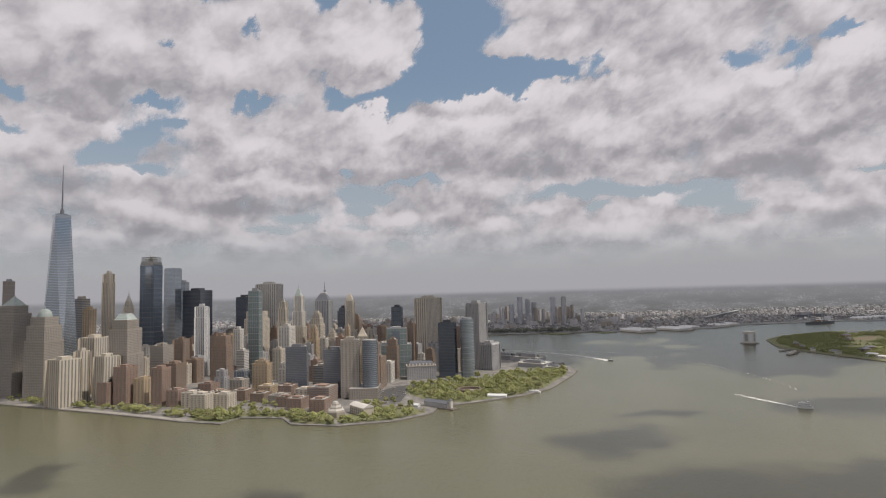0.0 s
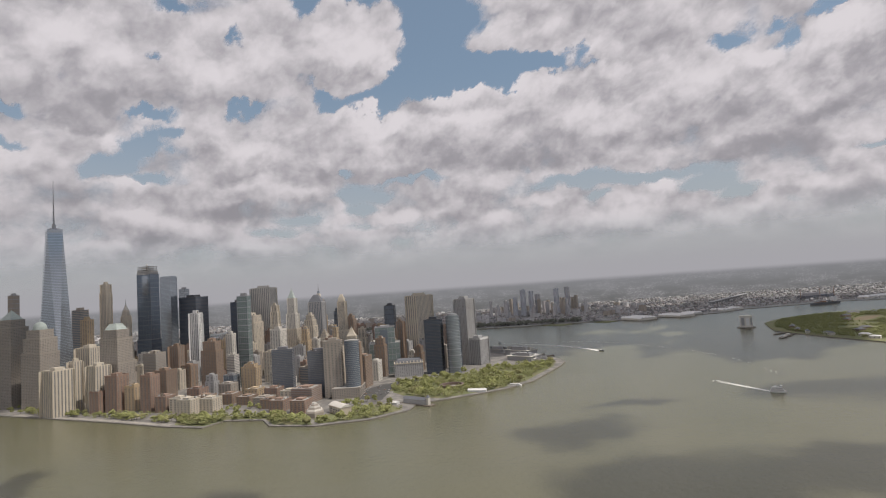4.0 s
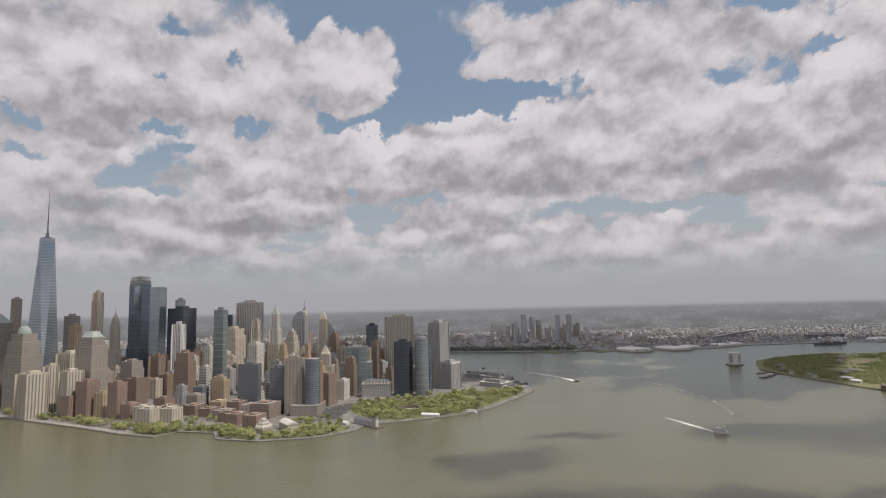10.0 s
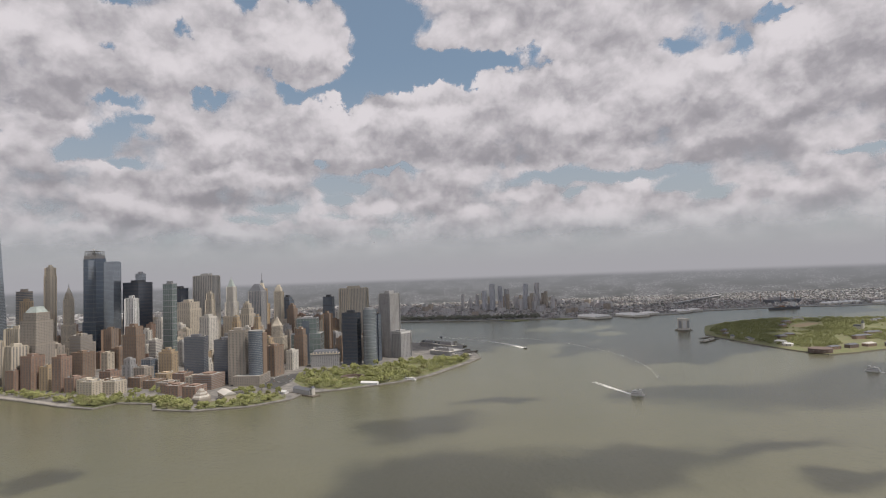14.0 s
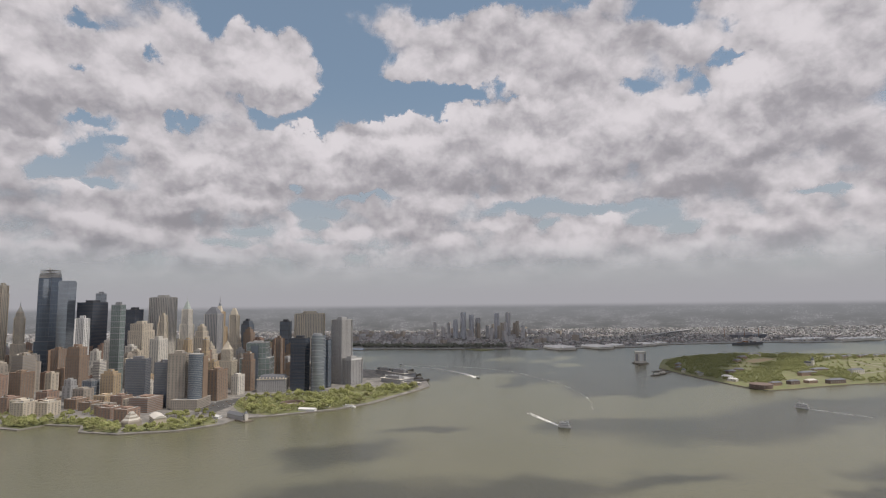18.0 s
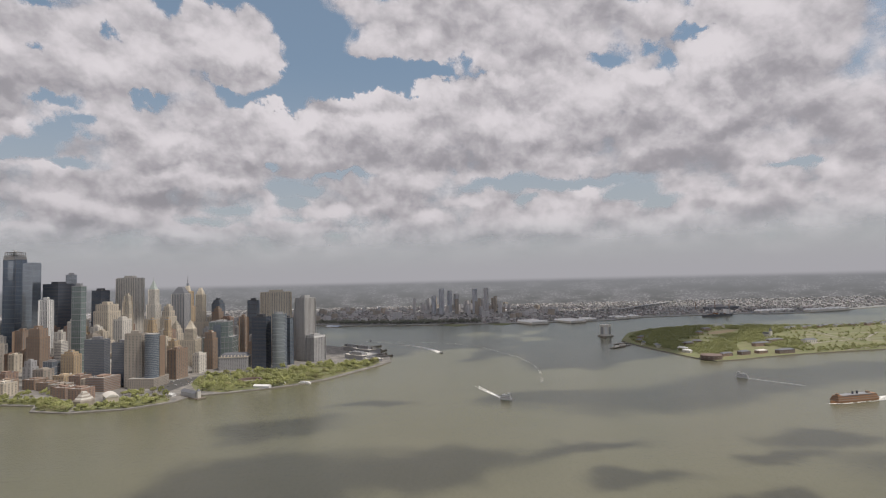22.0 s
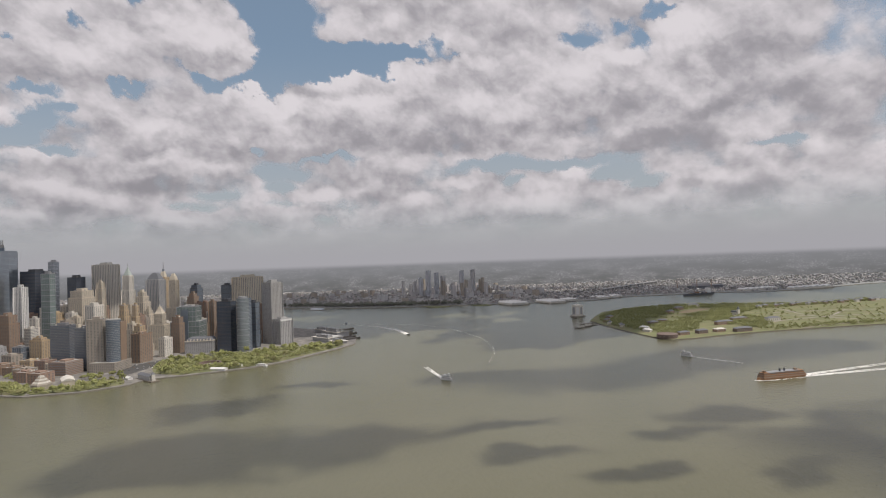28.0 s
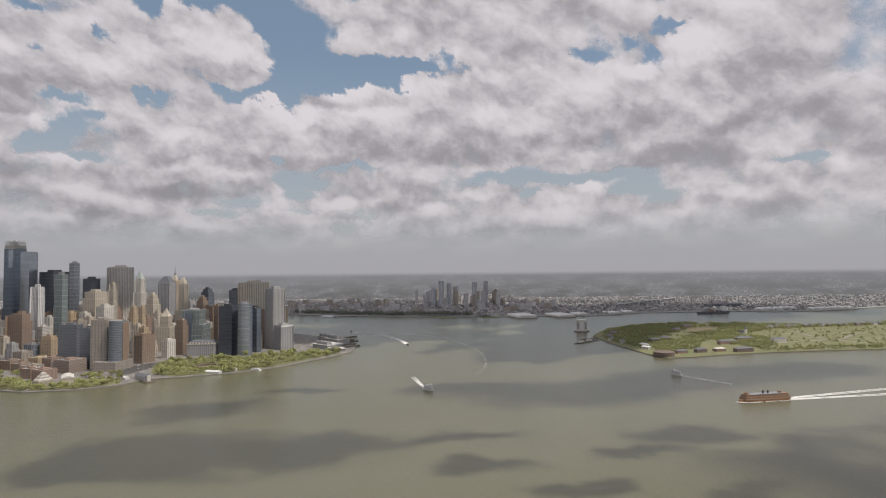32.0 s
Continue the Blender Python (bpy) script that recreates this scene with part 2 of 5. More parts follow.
M = {
    "water": water_material(),
    "limestone": material("limestone", (0.57, 0.505, 0.41)),
    "tan": material("tan_brick", (0.50, 0.385, 0.255)),
    "beige": material("beige_stone", (0.58, 0.515, 0.42)),
    "brown": material("brown_brick", (0.29, 0.21, 0.155)),
    "redbrick": material("red_brick", (0.30, 0.20, 0.155), stain=(0.34, 0.25, 0.195)),
    "grey": material("grey_granite", (0.40, 0.392, 0.39)),
    "granite": material("brown_granite", (0.36, 0.318, 0.272)),
    "pale": material("pale_concrete", (0.64, 0.605, 0.545)),
    "white": material("white_panel", (0.72, 0.71, 0.69), vary=0.06),
    "black": material("black_steel", (0.06, 0.063, 0.073), rough=0.35, spec=0.6),
    "dusk": material("dark_spandrel", (0.20, 0.20, 0.215), rough=0.4, metal=0.2),
    "steel": material("grey_steel", (0.38, 0.38, 0.39), rough=0.45, metal=0.4),
    "copper": material("green_copper", (0.42, 0.46, 0.43), stain=(0.36, 0.41, 0.385)),
    "roofing": material("roof_gravel", (0.33, 0.32, 0.30), vary=0.25, scale=0.05),
    "darkroof": material("dark_roofing", (0.12, 0.115, 0.11), vary=0.25),
    "asphalt": material("asphalt", (0.085, 0.083, 0.08), vary=0.3),
    "paving": material("pale_paving", (0.36, 0.33, 0.29), vary=0.2, scale=0.03, stain=(0.25, 0.23, 0.21)),
    "city": material("city_ground", (0.17, 0.16, 0.15), vary=0.3, scale=0.02, stain=(0.26, 0.245, 0.22)),
    "grass": material("grass", (0.17, 0.185, 0.085), rough=0.95, vary=0.3, scale=0.015, fine=0.25, stain=(0.20, 0.185, 0.105)),
    "soil": material("worn_soil", (0.25, 0.20, 0.13), rough=0.95, vary=0.25, scale=0.03),
    "quay": material("sea_wall", (0.21, 0.19, 0.16), vary=0.3, scale=0.1),
    "leaf": material("spring_leaves", (0.265, 0.272, 0.115), rough=0.9, vary=0.35, scale=0.02, fine=0.5, spread=0.25, spec=0.1, bump=0.3),
    "leaf2": material("dark_leaves", (0.265, 0.255, 0.125), rough=0.9, vary=0.35, scale=0.02, fine=0.5, spread=0.25, spec=0.1, bump=0.3),
    "woodleaf": material("woodland_leaves", (0.27, 0.278, 0.13), rough=0.95, vary=0.35, scale=0.02, fine=0.4, spec=0.1),
    "bark": material("bark", (0.12, 0.09, 0.065), rough=0.95),
    "timber": material("pier_timber", (0.17, 0.145, 0.115), rough=0.95, vary=0.25, scale=0.1),
    "orange": material("orange_hull", (0.29, 0.155, 0.075), rough=0.5, vary=0.08),
    "foam": material("foam", (0.85, 0.84, 0.80), rough=0.9, vary=0.3, scale=0.06, fine=0.6),
    "hull": material("dark_hull", (0.05, 0.055, 0.075), rough=0.5),
    # far-shore colours, greyed and lightened to stand in for haze
    "fargrey": material("hazed_concrete", (0.50, 0.485, 0.485), vary=0.1),
    "fardark": material("hazed_brick", (0.41, 0.385, 0.38), vary=0.1),
    "farland": material("hazed_streets", (0.29, 0.285, 0.28), vary=0.35, scale=0.01, stain=(0.23, 0.235, 0.21)),
    "farleaf": material("hazed_leaves", (0.29, 0.295, 0.245), rough=0.95, vary=0.3, scale=0.01, fine=0.2, spec=0.1),
    "shoreleaf": material("hazed_shore_leaves", (0.20, 0.205, 0.17), rough=0.95, vary=0.3, scale=0.01, fine=0.2, spec=0.1),
    "fartower": material("hazed_curtain_wall", (0.52, 0.53, 0.56), vary=0.2, scale=0.03),
    "fort": material("red_sandstone", (0.18, 0.135, 0.115), vary=0.25, scale=0.1),
    "slate": material("slate", (0.15, 0.155, 0.17), rough=0.6),
    "glass": pane_material("dark_window_glass", (0.19, 0.192, 0.195), band=0.45, band_tint=(0.33, 0.315, 0.30)),
    "blueglass": pane_material("blue_curtain_wall", (0.42, 0.46, 0.50), floor=4.2, blinds=0.06, band=0.15, band_tint=(0.37, 0.41, 0.45), mirror=0.7),
    "deepglass": pane_material("deep_blue_curtain_wall", (0.15, 0.18, 0.22), blinds=0.12),
    "tealglass": pane_material("teal_curtain_wall", (0.27, 0.335, 0.325), blinds=0.12, mirror=0.35),
    "steelblueglass": pane_material("steel_blue_curtain_wall", (0.20, 0.25, 0.31), floor=4.2, blinds=0.06, band=0.15, band_tint=(0.16, 0.20, 0.25), mirror=0.45),
    "silverglass": pane_material("silver_curtain_wall", (0.30, 0.335, 0.365), blinds=0.12, mirror=0.4),
    "skyglass": pane_material("pale_blue_curtain_wall", (0.46, 0.50, 0.54), floor=4.2, blinds=0.1, band=0.12, mirror=0.7),
    "blackglass": pane_material("black_curtain_wall", (0.08, 0.097, 0.13), blinds=0.05),
    "brownglass": pane_material("bronze_window_glass", (0.24, 0.228, 0.215), band=0.45, band_tint=(0.33, 0.31, 0.29)),
}

# windows of a stone or brick front: panes storey by storey with the wall between them
for key, colour in (("limestone", (0.55, 0.485, 0.395)), ("tan", (0.48, 0.37, 0.245)), ("beige", (0.56, 0.495, 0.405)), ("brown", (0.275, 0.20, 0.148)), ("redbrick", (0.30, 0.205, 0.158)),
                    ("grey", (0.385, 0.377, 0.375)), ("granite", (0.35, 0.31, 0.265)), ("pale", (0.62, 0.585, 0.525)), ("white", (0.68, 0.67, 0.65))):
    M["win_" + key] = pane_material("window_in_" + key, tuple(0.13 + 0.27 * c for c in colour), floor=3.7, bay=2.2, blinds=0.3, rough=0.2, band=0.5, band_tint=colour)
# ---- building blocks ----
rng = random.Random(7)
CACHE = {}


def cached(key, make, mat):
    """One mesh for each shape and material, shared by all the pieces that look alike."""
    if (key, mat) not in CACHE:
        verts, faces = make()
        me = bpy.data.meshes.new(key)
        me.from_pydata(verts, [], faces)
        me.materials.append(M[mat])
        CACHE[key, mat] = me
    return CACHE[key, mat]


BOX_FACES = [(0, 3, 2, 1), (4, 5, 6, 7), (0, 1, 5, 4), (1, 2, 6, 5), (2, 3, 7, 6), (3, 0, 4, 7)]


def boxes(items):
    """Vertices and faces of boxes (x0, y0, z0, x1, y1, z1)."""
    verts, faces = [], []
    for x0, y0, z0, x1, y1, z1 in items:
        n = len(verts)
        verts += [(x0, y0, z0), (x1, y0, z0), (x1, y1, z0), (x0, y1, z0), (x0, y0, z1), (x1, y0, z1), (x1, y1, z1), (x0, y1, z1)]
        faces += [tuple(n + i for i in f) for f in BOX_FACES]
    return verts, faces


def unit_box():
    return boxes([(-0.5, -0.5, 0, 0.5, 0.5, 1)])


def ring(n, r0, r1, z0, z1, start=0.0):
    """A frustum or, with r1 = 0, a cone or pyramid on n sides."""
    verts = [(r0 * math.cos(start + 2 * math.pi * i / n), r0 * math.sin(start + 2 * math.pi * i / n), z0) for i in range(n)]
    verts += [(r1 * math.cos(start + 2 * math.pi * i / n), r1 * math.sin(start + 2 * math.pi * i / n), z1) for i in range(n)]
    faces = [(i, (i + 1) % n, n + (i + 1) % n, n + i) for i in range(n)] + [tuple(range(n - 1, -1, -1)), tuple(range(n, 2 * n))]
    return verts, faces


def dome(n, m):
    verts, faces = [], []
    for j in range(m):
        a = math.pi / 2 * j / m
        verts += [(math.cos(a) * math.cos(2 * math.pi * i / n), math.cos(a) * math.sin(2 * math.pi * i / n), math.sin(a)) for i in range(n)]
    verts.append((0, 0, 1))
    for j in range(m - 1):
        faces += [(j * n + i, j * n + (i + 1) % n, (j + 1) * n + (i + 1) % n, (j + 1) * n + i) for i in range(n)]
    faces += [((m - 1) * n + i, (m - 1) * n + (i + 1) % n, m * n) for i in range(n)]
    return verts, faces


def link(name, me, parent, at=(0, 0, 0), size=(1, 1, 1), turn=0.0, label=""):
    ob = new(name, me)
    ob.parent = parent
    ob.location, ob.scale, ob.rotation_euler = at, size, (0, 0, radians(turn))
    if label:
        ob["label"] = label
    return ob


def part(name, shape, mat, parent, at=(0, 0, 0), size=(1, 1, 1), turn=0.0, label=""):
    """One piece of a thing. shape: a name and the function that makes it."""
    return link(name, cached(shape[0], shape[1], mat), parent, at, size, turn, label)


BOX = ("block", unit_box)
FRAME = ("frame", lambda: boxes([(-0.5, -0.5, 0, 0.5, -0.47, 1), (-0.5, 0.47, 0, 0.5, 0.5, 1), (-0.5, -0.47, 0, -0.47, 0.47, 1), (0.47, -0.47, 0, 0.5, 0.47, 1)]))
PYRAMID = ("pyramid", lambda: ring(4, math.sqrt(0.5), 0.0, 0, 1, math.pi / 4))
MESA = ("stepped_cap", lambda: ring(4, math.sqrt(0.5), math.sqrt(0.5) * 0.55, 0, 1, math.pi / 4))
MANSARD = ("mansard", lambda: ring(4, math.sqrt(0.5), math.sqrt(0.5) * 0.8, 0, 1, math.pi / 4))
NEEDLE = ("needle", lambda: ring(8, 0.5, 0.08, 0, 1))
SLOPE = ("slope", lambda: ([(-0.5, -0.5, 0), (0.5, -0.5, 0), (0.5, 0.5, 0), (-0.5, 0.5, 0), (-0.5, 0.5, 1), (0.5, 0.5, 1)], [(0, 3, 2, 1), (0, 1, 5, 4), (2, 3, 4, 5), (0, 4, 3), (1, 2, 5)]))
DRUM = ("drum", lambda: ring(24, 0.5, 0.5, 0, 1))
DOME = ("dome", lambda: dome(24, 7))


def thing(name, x, y, z=0.0, turn=0.0, label="", category="", group="", kind=""):
    ob = new(name)
    ob.location, ob.rotation_euler = (x, y, z), (0, 0, radians(turn))
    ob.empty_display_size = 5
    return tagged(ob, label, category, group, kind)


def block(b, w, d, z0, z1, wall, style="punched", dx=0.0, dy=0.0, glass="glass", bay=6.5, roof=True, turn=0.0):
    """A storeyed block of building b: walls, windows or piers on each of its four faces, parapet and roof."""
    h = z1 - z0
    solid = {"punched": wall, "plain": wall}.get(style, glass)
    part("body", BOX, solid, b, (dx, dy, z0), (w, d, h), turn)
    c, s = math.cos(radians(turn)), math.sin(radians(turn))

    def on(u, v):
        return dx + u * c - v * s, dy + u * s + v * c

    faces = ((w, 0, -d / 2, 0), (w, 0, d / 2, 0), (d, -w / 2, 0, 90), (d, w / 2, 0, 90))
    if style == "punched":
        for length, fx, fy, a in faces:
            n = max(2, round(length / bay)) if fy < 0 or fx < 0 else max(1, round(length / (bay * 2.6)))
            for i in range(n):
                o = (i + 0.5) / n * length - length / 2
                x, y = on(fx + (o if a == 0 else 0), fy + (o if a else 0))
                part("window_strip", BOX, "win_" + wall if "win_" + wall in M and glass in ("glass", "brownglass") else glass, b, (x, y, z0 + 1), (length / n * 0.44, 0.5, h - 3), a + turn)
    if style in ("piers", "curtain"):
        wide, deep = (0.58, 1.2) if style == "piers" else (0.07, 0.5)
        for length, fx, fy, a in faces:
            n = max(2, round(length / bay)) if fy < 0 or fx < 0 else max(1, round(length / (bay * 2.6)))
            for i in range(n + 1):
                o = (i / n * 0.98 + 0.01) * length - length / 2
                x, y = on(fx + (o if a == 0 else 0), fy + (o if a else 0))
                part("pier" if style == "piers" else "mullion", BOX, wall, b, (x, y, z0), (length / n * wide, deep, h), a + turn)
    if style in ("bands", "curtain", "grid"):
        step = 4.1 if style == "bands" else 16.0
        n = max(2, min(44, round(h / step)))
        for i in range(n):
            part("spandrel", BOX, wall, b, (dx, dy, z0 + (i + 0.12) * h / n), (w + 0.7, d + 0.7, h / n * (0.45 if style == "bands" else 0.09)), turn)
    if roof:
        part("parapet", FRAME, wall, b, (dx, dy, z1), (w + 0.4, d + 0.4, 1.8 if h > 40 else 1.1), turn)
        part("roof", BOX, "roofing" if rng.random() < 0.6 else "darkroof", b, (dx, dy, z1), (w * 0.94, d * 0.94, 0.35), turn)
    return b


def rooftop(b, w, d, z, wall, dx=0.0, dy=0.0, tall=7.0, units=3):
    """Plant room and small machines on a flat roof."""
    part("plant_room", BOX, wall, b, (dx, dy, z), (w * 0.5, d * 0.45, tall))
    for _ in range(units):
        u = (dx + rng.uniform(-0.38, 0.38) * w, dy + rng.uniform(-0.38, 0.38) * d, z + 0.3)
        part("roof_unit", BOX, rng.choice(("pale", "steel", "roofing")), b, u, (rng.uniform(2, 5), rng.uniform(2, 5), rng.uniform(1.5, 4)))
    if rng.random() < 0.4:
        u = (dx + rng.uniform(-0.3, 0.3) * w, dy + rng.uniform(-0.3, 0.3) * d, z + 0.3)
        tank = part("water_tank", DRUM, "timber", b, u, (4, 4, 6))
        part("tank_cap", ("cap", lambda: ring(16, 0.55, 0.0, 0, 1)), "timber", tank, (0, 0, 1), (1, 1, 0.3))


def building(label, x, y, w, d, h, wall, style="punched", glass="glass", turn=-26.0, bay=6.5, category="tower", group="", tall=None, tiers=(), units=3):
    """A plain tower. tiers: heights at which it steps back, with the width kept above."""
    name = {"tower": "office_tower", "apartments": "apartment_tower", "house": "apartment_house"}.get(category, category.replace(" ", "_"))
    b = thing(name, x, y, 2.0, turn, label, category, group)
    bay = max(bay, 9.0) if category == "house" else max(bay, 8.0) if style == "punched" else bay
    w, d = 0.96 * w, 0.96 * d
    z, k = 0.0, 1.0
    for top, keep in (*tiers, (h, 1.0)):
        block(b, w * k, d * k, z, min(top, h) - 2.0, wall, style, glass=glass, bay=bay)
        z = min(top, h) - 2.0
        if top < h:
            k *= keep
    rooftop(b, w * k, d * k, z, wall, tall=tall or min(9.0, 2.5 + 0.04 * h), units=units)
    return b


def slab(name, outline, z0, z1, mat, label="", category="", kind="structure", edge=None):
    """Land, lawn or quay: a flat piece with upright sides."""
    n = len(outline)
    verts = [(x, y, z1) for x, y in outline] + [(x, y, z0) for x, y in outline]
    me = bpy.data.meshes.new(name)
    me.from_pydata(verts, [], [tuple(range(n))] + [(i, n + i, n + (i + 1) % n, (i + 1) % n) for i in range(n)])
    me.materials.append(M[mat])
    me.materials.append(M[edge or mat])
    for p in me.polygons[1:]:
        p.material_index = 1
    bm = bmesh.new()
    bm.from_mesh(me)
    bmesh.ops.recalc_face_normals(bm, faces=bm.faces)
    bm.to_mesh(me)
    bm.free()
    return tagged(new(name, me), label, category, "", kind)


def inside(x, y, outline):
    hit, n = False, len(outline)
    for i in range(n):
        (x0, y0), (x1, y1) = outline[i], outline[(i + 1) % n]
        if (y0 > y) != (y1 > y) and x < (x1 - x0) * (y - y0) / (y1 - y0) + x0:
            hit = not hit
    return hit


# ---- water and land ----
me = bpy.data.meshes.new("water")
me.from_pydata([(-9000, -9000, 0), (9000, -9000, 0), (9000, 9000, 0), (-9000, 9000, 0)], [], [(0, 1, 2, 3)])
me.materials.append(M["water"])
tagged(new("water", me), "silty green-brown river water with a light chop", "water", "", "structure")

MANHATTAN = [(20, 130), (-90, -10), (-160, -100), (-240, -205), (-325, -314), (-418, -425), (-466, -500), (-424, -529), (-459, -607), (-517, -623),
             (-560, -704), (-560, -802), (-520, -880), (-466, -905), (-459, -960), (-440, -1040), (-420, -1110), (-365, -1195), (-275, -1272),
             (-195, -1340), (-130, -1385), (0, -1400), (70, -1385), (240, -1325), (420, -1200), (700, -980), (1150, -650), (1600, -250), (1900, 600), (1500, 2200), (300, 2200)]
slab("ground_manhattan", MANHATTAN, -3, 2.0, "city", "paved ground of the island city behind a stone sea wall", "ground", edge="quay")
BROOKLYN = [(2600, 0), (1900, -700), (1500, -1109), (1320, -1364), (1178, -1664), (1061, -2046), (980, -2290), (967, -2505), (921, -2727), (1029, -2988),
            (1000, -3376), (989, -3608), (880, -3765), (860, -4049), (1048, -4739), (1100, -6500), (9000, -6500), (9000, 8900), (3300, 8900), (2900, 2500)]
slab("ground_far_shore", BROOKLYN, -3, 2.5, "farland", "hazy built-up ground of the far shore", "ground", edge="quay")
ISLAND = [(60, -2262), (-100, -2235), (-200, -2222), (-320, -2216), (-406, -2212), (-470, -2225), (-472, -2300), (-455, -2400), (-448, -2545), (-455, -2750), (-470, -2950),
          (-520, -3250), (-480, -3700), (-250, -4000), (60, -3900), (206, -3741), (190, -3450), (230, -3248), (420, -3013), (450, -2820), (400, -2600), (310, -2450), (175, -2345)]
slab("ground_island", ISLAND, -3, 2.5, "grass", "grassy island with a stone sea wall", "ground", edge="quay")
building("slim tan stone tower under a pinnacled crown", 388, -58, 23, 23, 313, "beige", "piers", glass='brownglass', bay=5, tiers=[(285, 0.8)])
building("tan brick building stepping back to a broad tower", 254, -51, 34, 34, 206, "tan", "punched", tiers=[(120, 0.75)])
building("dark slab tower of black steel and glass", 437, -309, 67, 67, 254, "black", "bands", glass='blackglass')
building("pale tower with white vertical piers", 221, -357, 19, 32, 204, "white", "piers", bay=6, tiers=[(172, 0.97)])
building("low brown granite office block", 8, -297, 39, 39, 111, "granite", "bands", glass='brownglass')
building("slim brown brick apartment tower", 187, -310, 30, 30, 113, "brown", "piers", category='apartments', glass='glass', bay=8)
building("brown brick apartment tower with a pale corner", -57, -449, 31, 46, 133, "brown", "punched", category='apartments', tiers=[(110, 0.82)])
building("black steel and glass slab tower", 368, -462, 39, 39, 228, "black", "curtain", glass='blackglass', bay=7)
building("tall slim grey-green glass apartment tower", 2, -524, 19, 32, 243, "steel", "curtain", glass='tealglass', category='apartments', bay=6)
building("broad silver steel slab tower with close piers", 431, -536, 45, 75, 270, "pale", "piers", glass="brownglass", bay=7)
building("broad limestone office block with a light court", 290, -507, 58, 58, 183, "beige", "punched", tiers=[(160, 0.85)])
building("limestone tower stepping back to a faceted top", 216, -588, 15, 25, 210, "limestone", "piers", bay=5, tiers=[(150, 0.9), (190, 0.75)])
building("white stone office block", 118, -602, 40, 34, 141, "pale", "punched")
building("dark glass slab tower", 346, -961, 22, 36, 180, "black", "curtain", glass='deepglass', bay=7)
building("broad stone slab tower with close vertical piers", 232, -1045, 98, 42, 209, "beige", "piers", glass='glass', bay=8, turn=-44)
building("black glass slab tower beside the park", -105, -1021, 28, 46, 145, "black", "curtain", glass='blackglass', bay=9)
building("grey slab tower with close ribs", 18, -1142, 43, 45, 192, "grey", "piers", glass='brownglass', bay=5, turn=-50)
b = building("grey ribbed wing with a glazed top storey", -8, -1170, 46, 44, 78, "grey", "piers", bay=6, turn=-50)
part("glazed_storey", BOX, "white", b, (0, 0, 71), (46.2, 44.2, 5))
for i in range(9):
    part("window_strip", BOX, "glass", b, (-23.2, -18 + 4.5 * i, 72), (0.6, 2.6, 3.4))
building("dark blue glass apartment tower", -185, -632, 30, 50, 108, "dusk", "bands", glass='deepglass', category='apartments', turn=-10)
building("grey glass apartment tower with banded storeys", -260, -716, 30, 50, 104, "dusk", "bands", glass='deepglass', category='apartments', turn=-10)
building("tan brick apartment tower with a pinnacle", -115, -549, 25, 42, 73, "tan", "punched", category='apartments', tiers=[(66, 0.7)])
building("brown brick slab joined to a glass tower", -288, -748, 30, 42, 126, "granite", "punched", category='apartments', bay=7, turn=-10)
building("slim brown stone office tower", 70, -955, 15, 19, 137, "brown", "piers")
building("beige stone tower with stepped upper storeys", 291, -692, 36, 38, 170, "beige", "punched", tiers=[(135, 0.8), (155, 0.7)])
building("slim tan stone office tower", -35, -762, 16, 16, 142, "tan", "punched", tiers=[(110, 0.8)])
building("brown brick office tower facing the park", -198, -821, 47, 29, 76, "brown", "punched", glass='brownglass')
building("white stone office building facing the park", -118, -860, 34, 21, 52, "pale", "punched")
building("concrete apartment block with tall pale ribs", -153, -137, 46, 46, 103, "beige", "piers", category='apartments', group='ribbed apartment blocks', bay=7, turn=-40)
building("concrete apartment block with tall pale ribs", -128, -164, 20, 20, 117, "beige", "piers", category='apartments', group='ribbed apartment blocks', bay=7, turn=-40)
building("concrete apartment block with tall pale ribs", -163, -224, 35, 35, 106, "beige", "piers", category='apartments', group='ribbed apartment blocks', bay=7, turn=-40)
building("silver apartment tower far behind the others", 908, -177, 29, 29, 296, "steel", "curtain", glass='skyglass', category='apartments', bay=6)
building("red brick apartment tower with a stepped roof", -178, -266, 36, 34, 82, "redbrick", "punched", category='apartments')
building("lower red brick wing", -176, -228, 28, 26, 50, "redbrick", "punched", category='house')
building("orange brick apartment house with notched gables", -186, -304, 30, 28, 56, "tan", "punched", category='house')
building("red brick apartment tower beside the esplanade", -226, -348, 30, 28, 81, "redbrick", "punched", category='apartments')
building("low orange brick apartment house", -248, -384, 32, 30, 36, "redbrick", "punched", category='house')
building("grey-brown brick apartment house", -129, -355, 38, 38, 79, "brown", "punched", category='apartments')
building("low stone apartment house round a court", -322, -447, 34, 34, 35, "limestone", "punched", category='house')
building("low stone apartment house with a flat roof", -310, -488, 34, 34, 31, "limestone", "punched", category='house')
building("low brown brick apartment house", -229, -515, 38, 36, 24, "brown", "punched", category='house', group='low brick houses')
building("low brown brick apartment house", -263, -556, 36, 34, 20, "brown", "punched", category='house', group='low brick houses')
building("low brown brick apartment house", -302, -596, 38, 36, 20, "granite", "punched", category='house', group='low brick houses')
building("low red brick apartment house", -378, -634, 36, 34, 24, "redbrick", "punched", category='house', group='low brick houses')
building("low red brick apartment house", -418, -678, 38, 34, 26, "redbrick", "punched", category='house', group='low brick houses')
building("brick school building with pale bands", -312, -686, 51, 51, 33, "redbrick", "bands", category='house')
building("low brown brick apartment house", -340, -612, 30, 34, 21, "brown", "punched", category='house', group='low brick houses')
building("low tan brick apartment house", -205, -566, 34, 34, 26, "tan", "punched", category='house', group='low brick houses')
building("low red brick apartment house", -236, -612, 34, 34, 28, "redbrick", "punched", category='house', group='low brick houses')
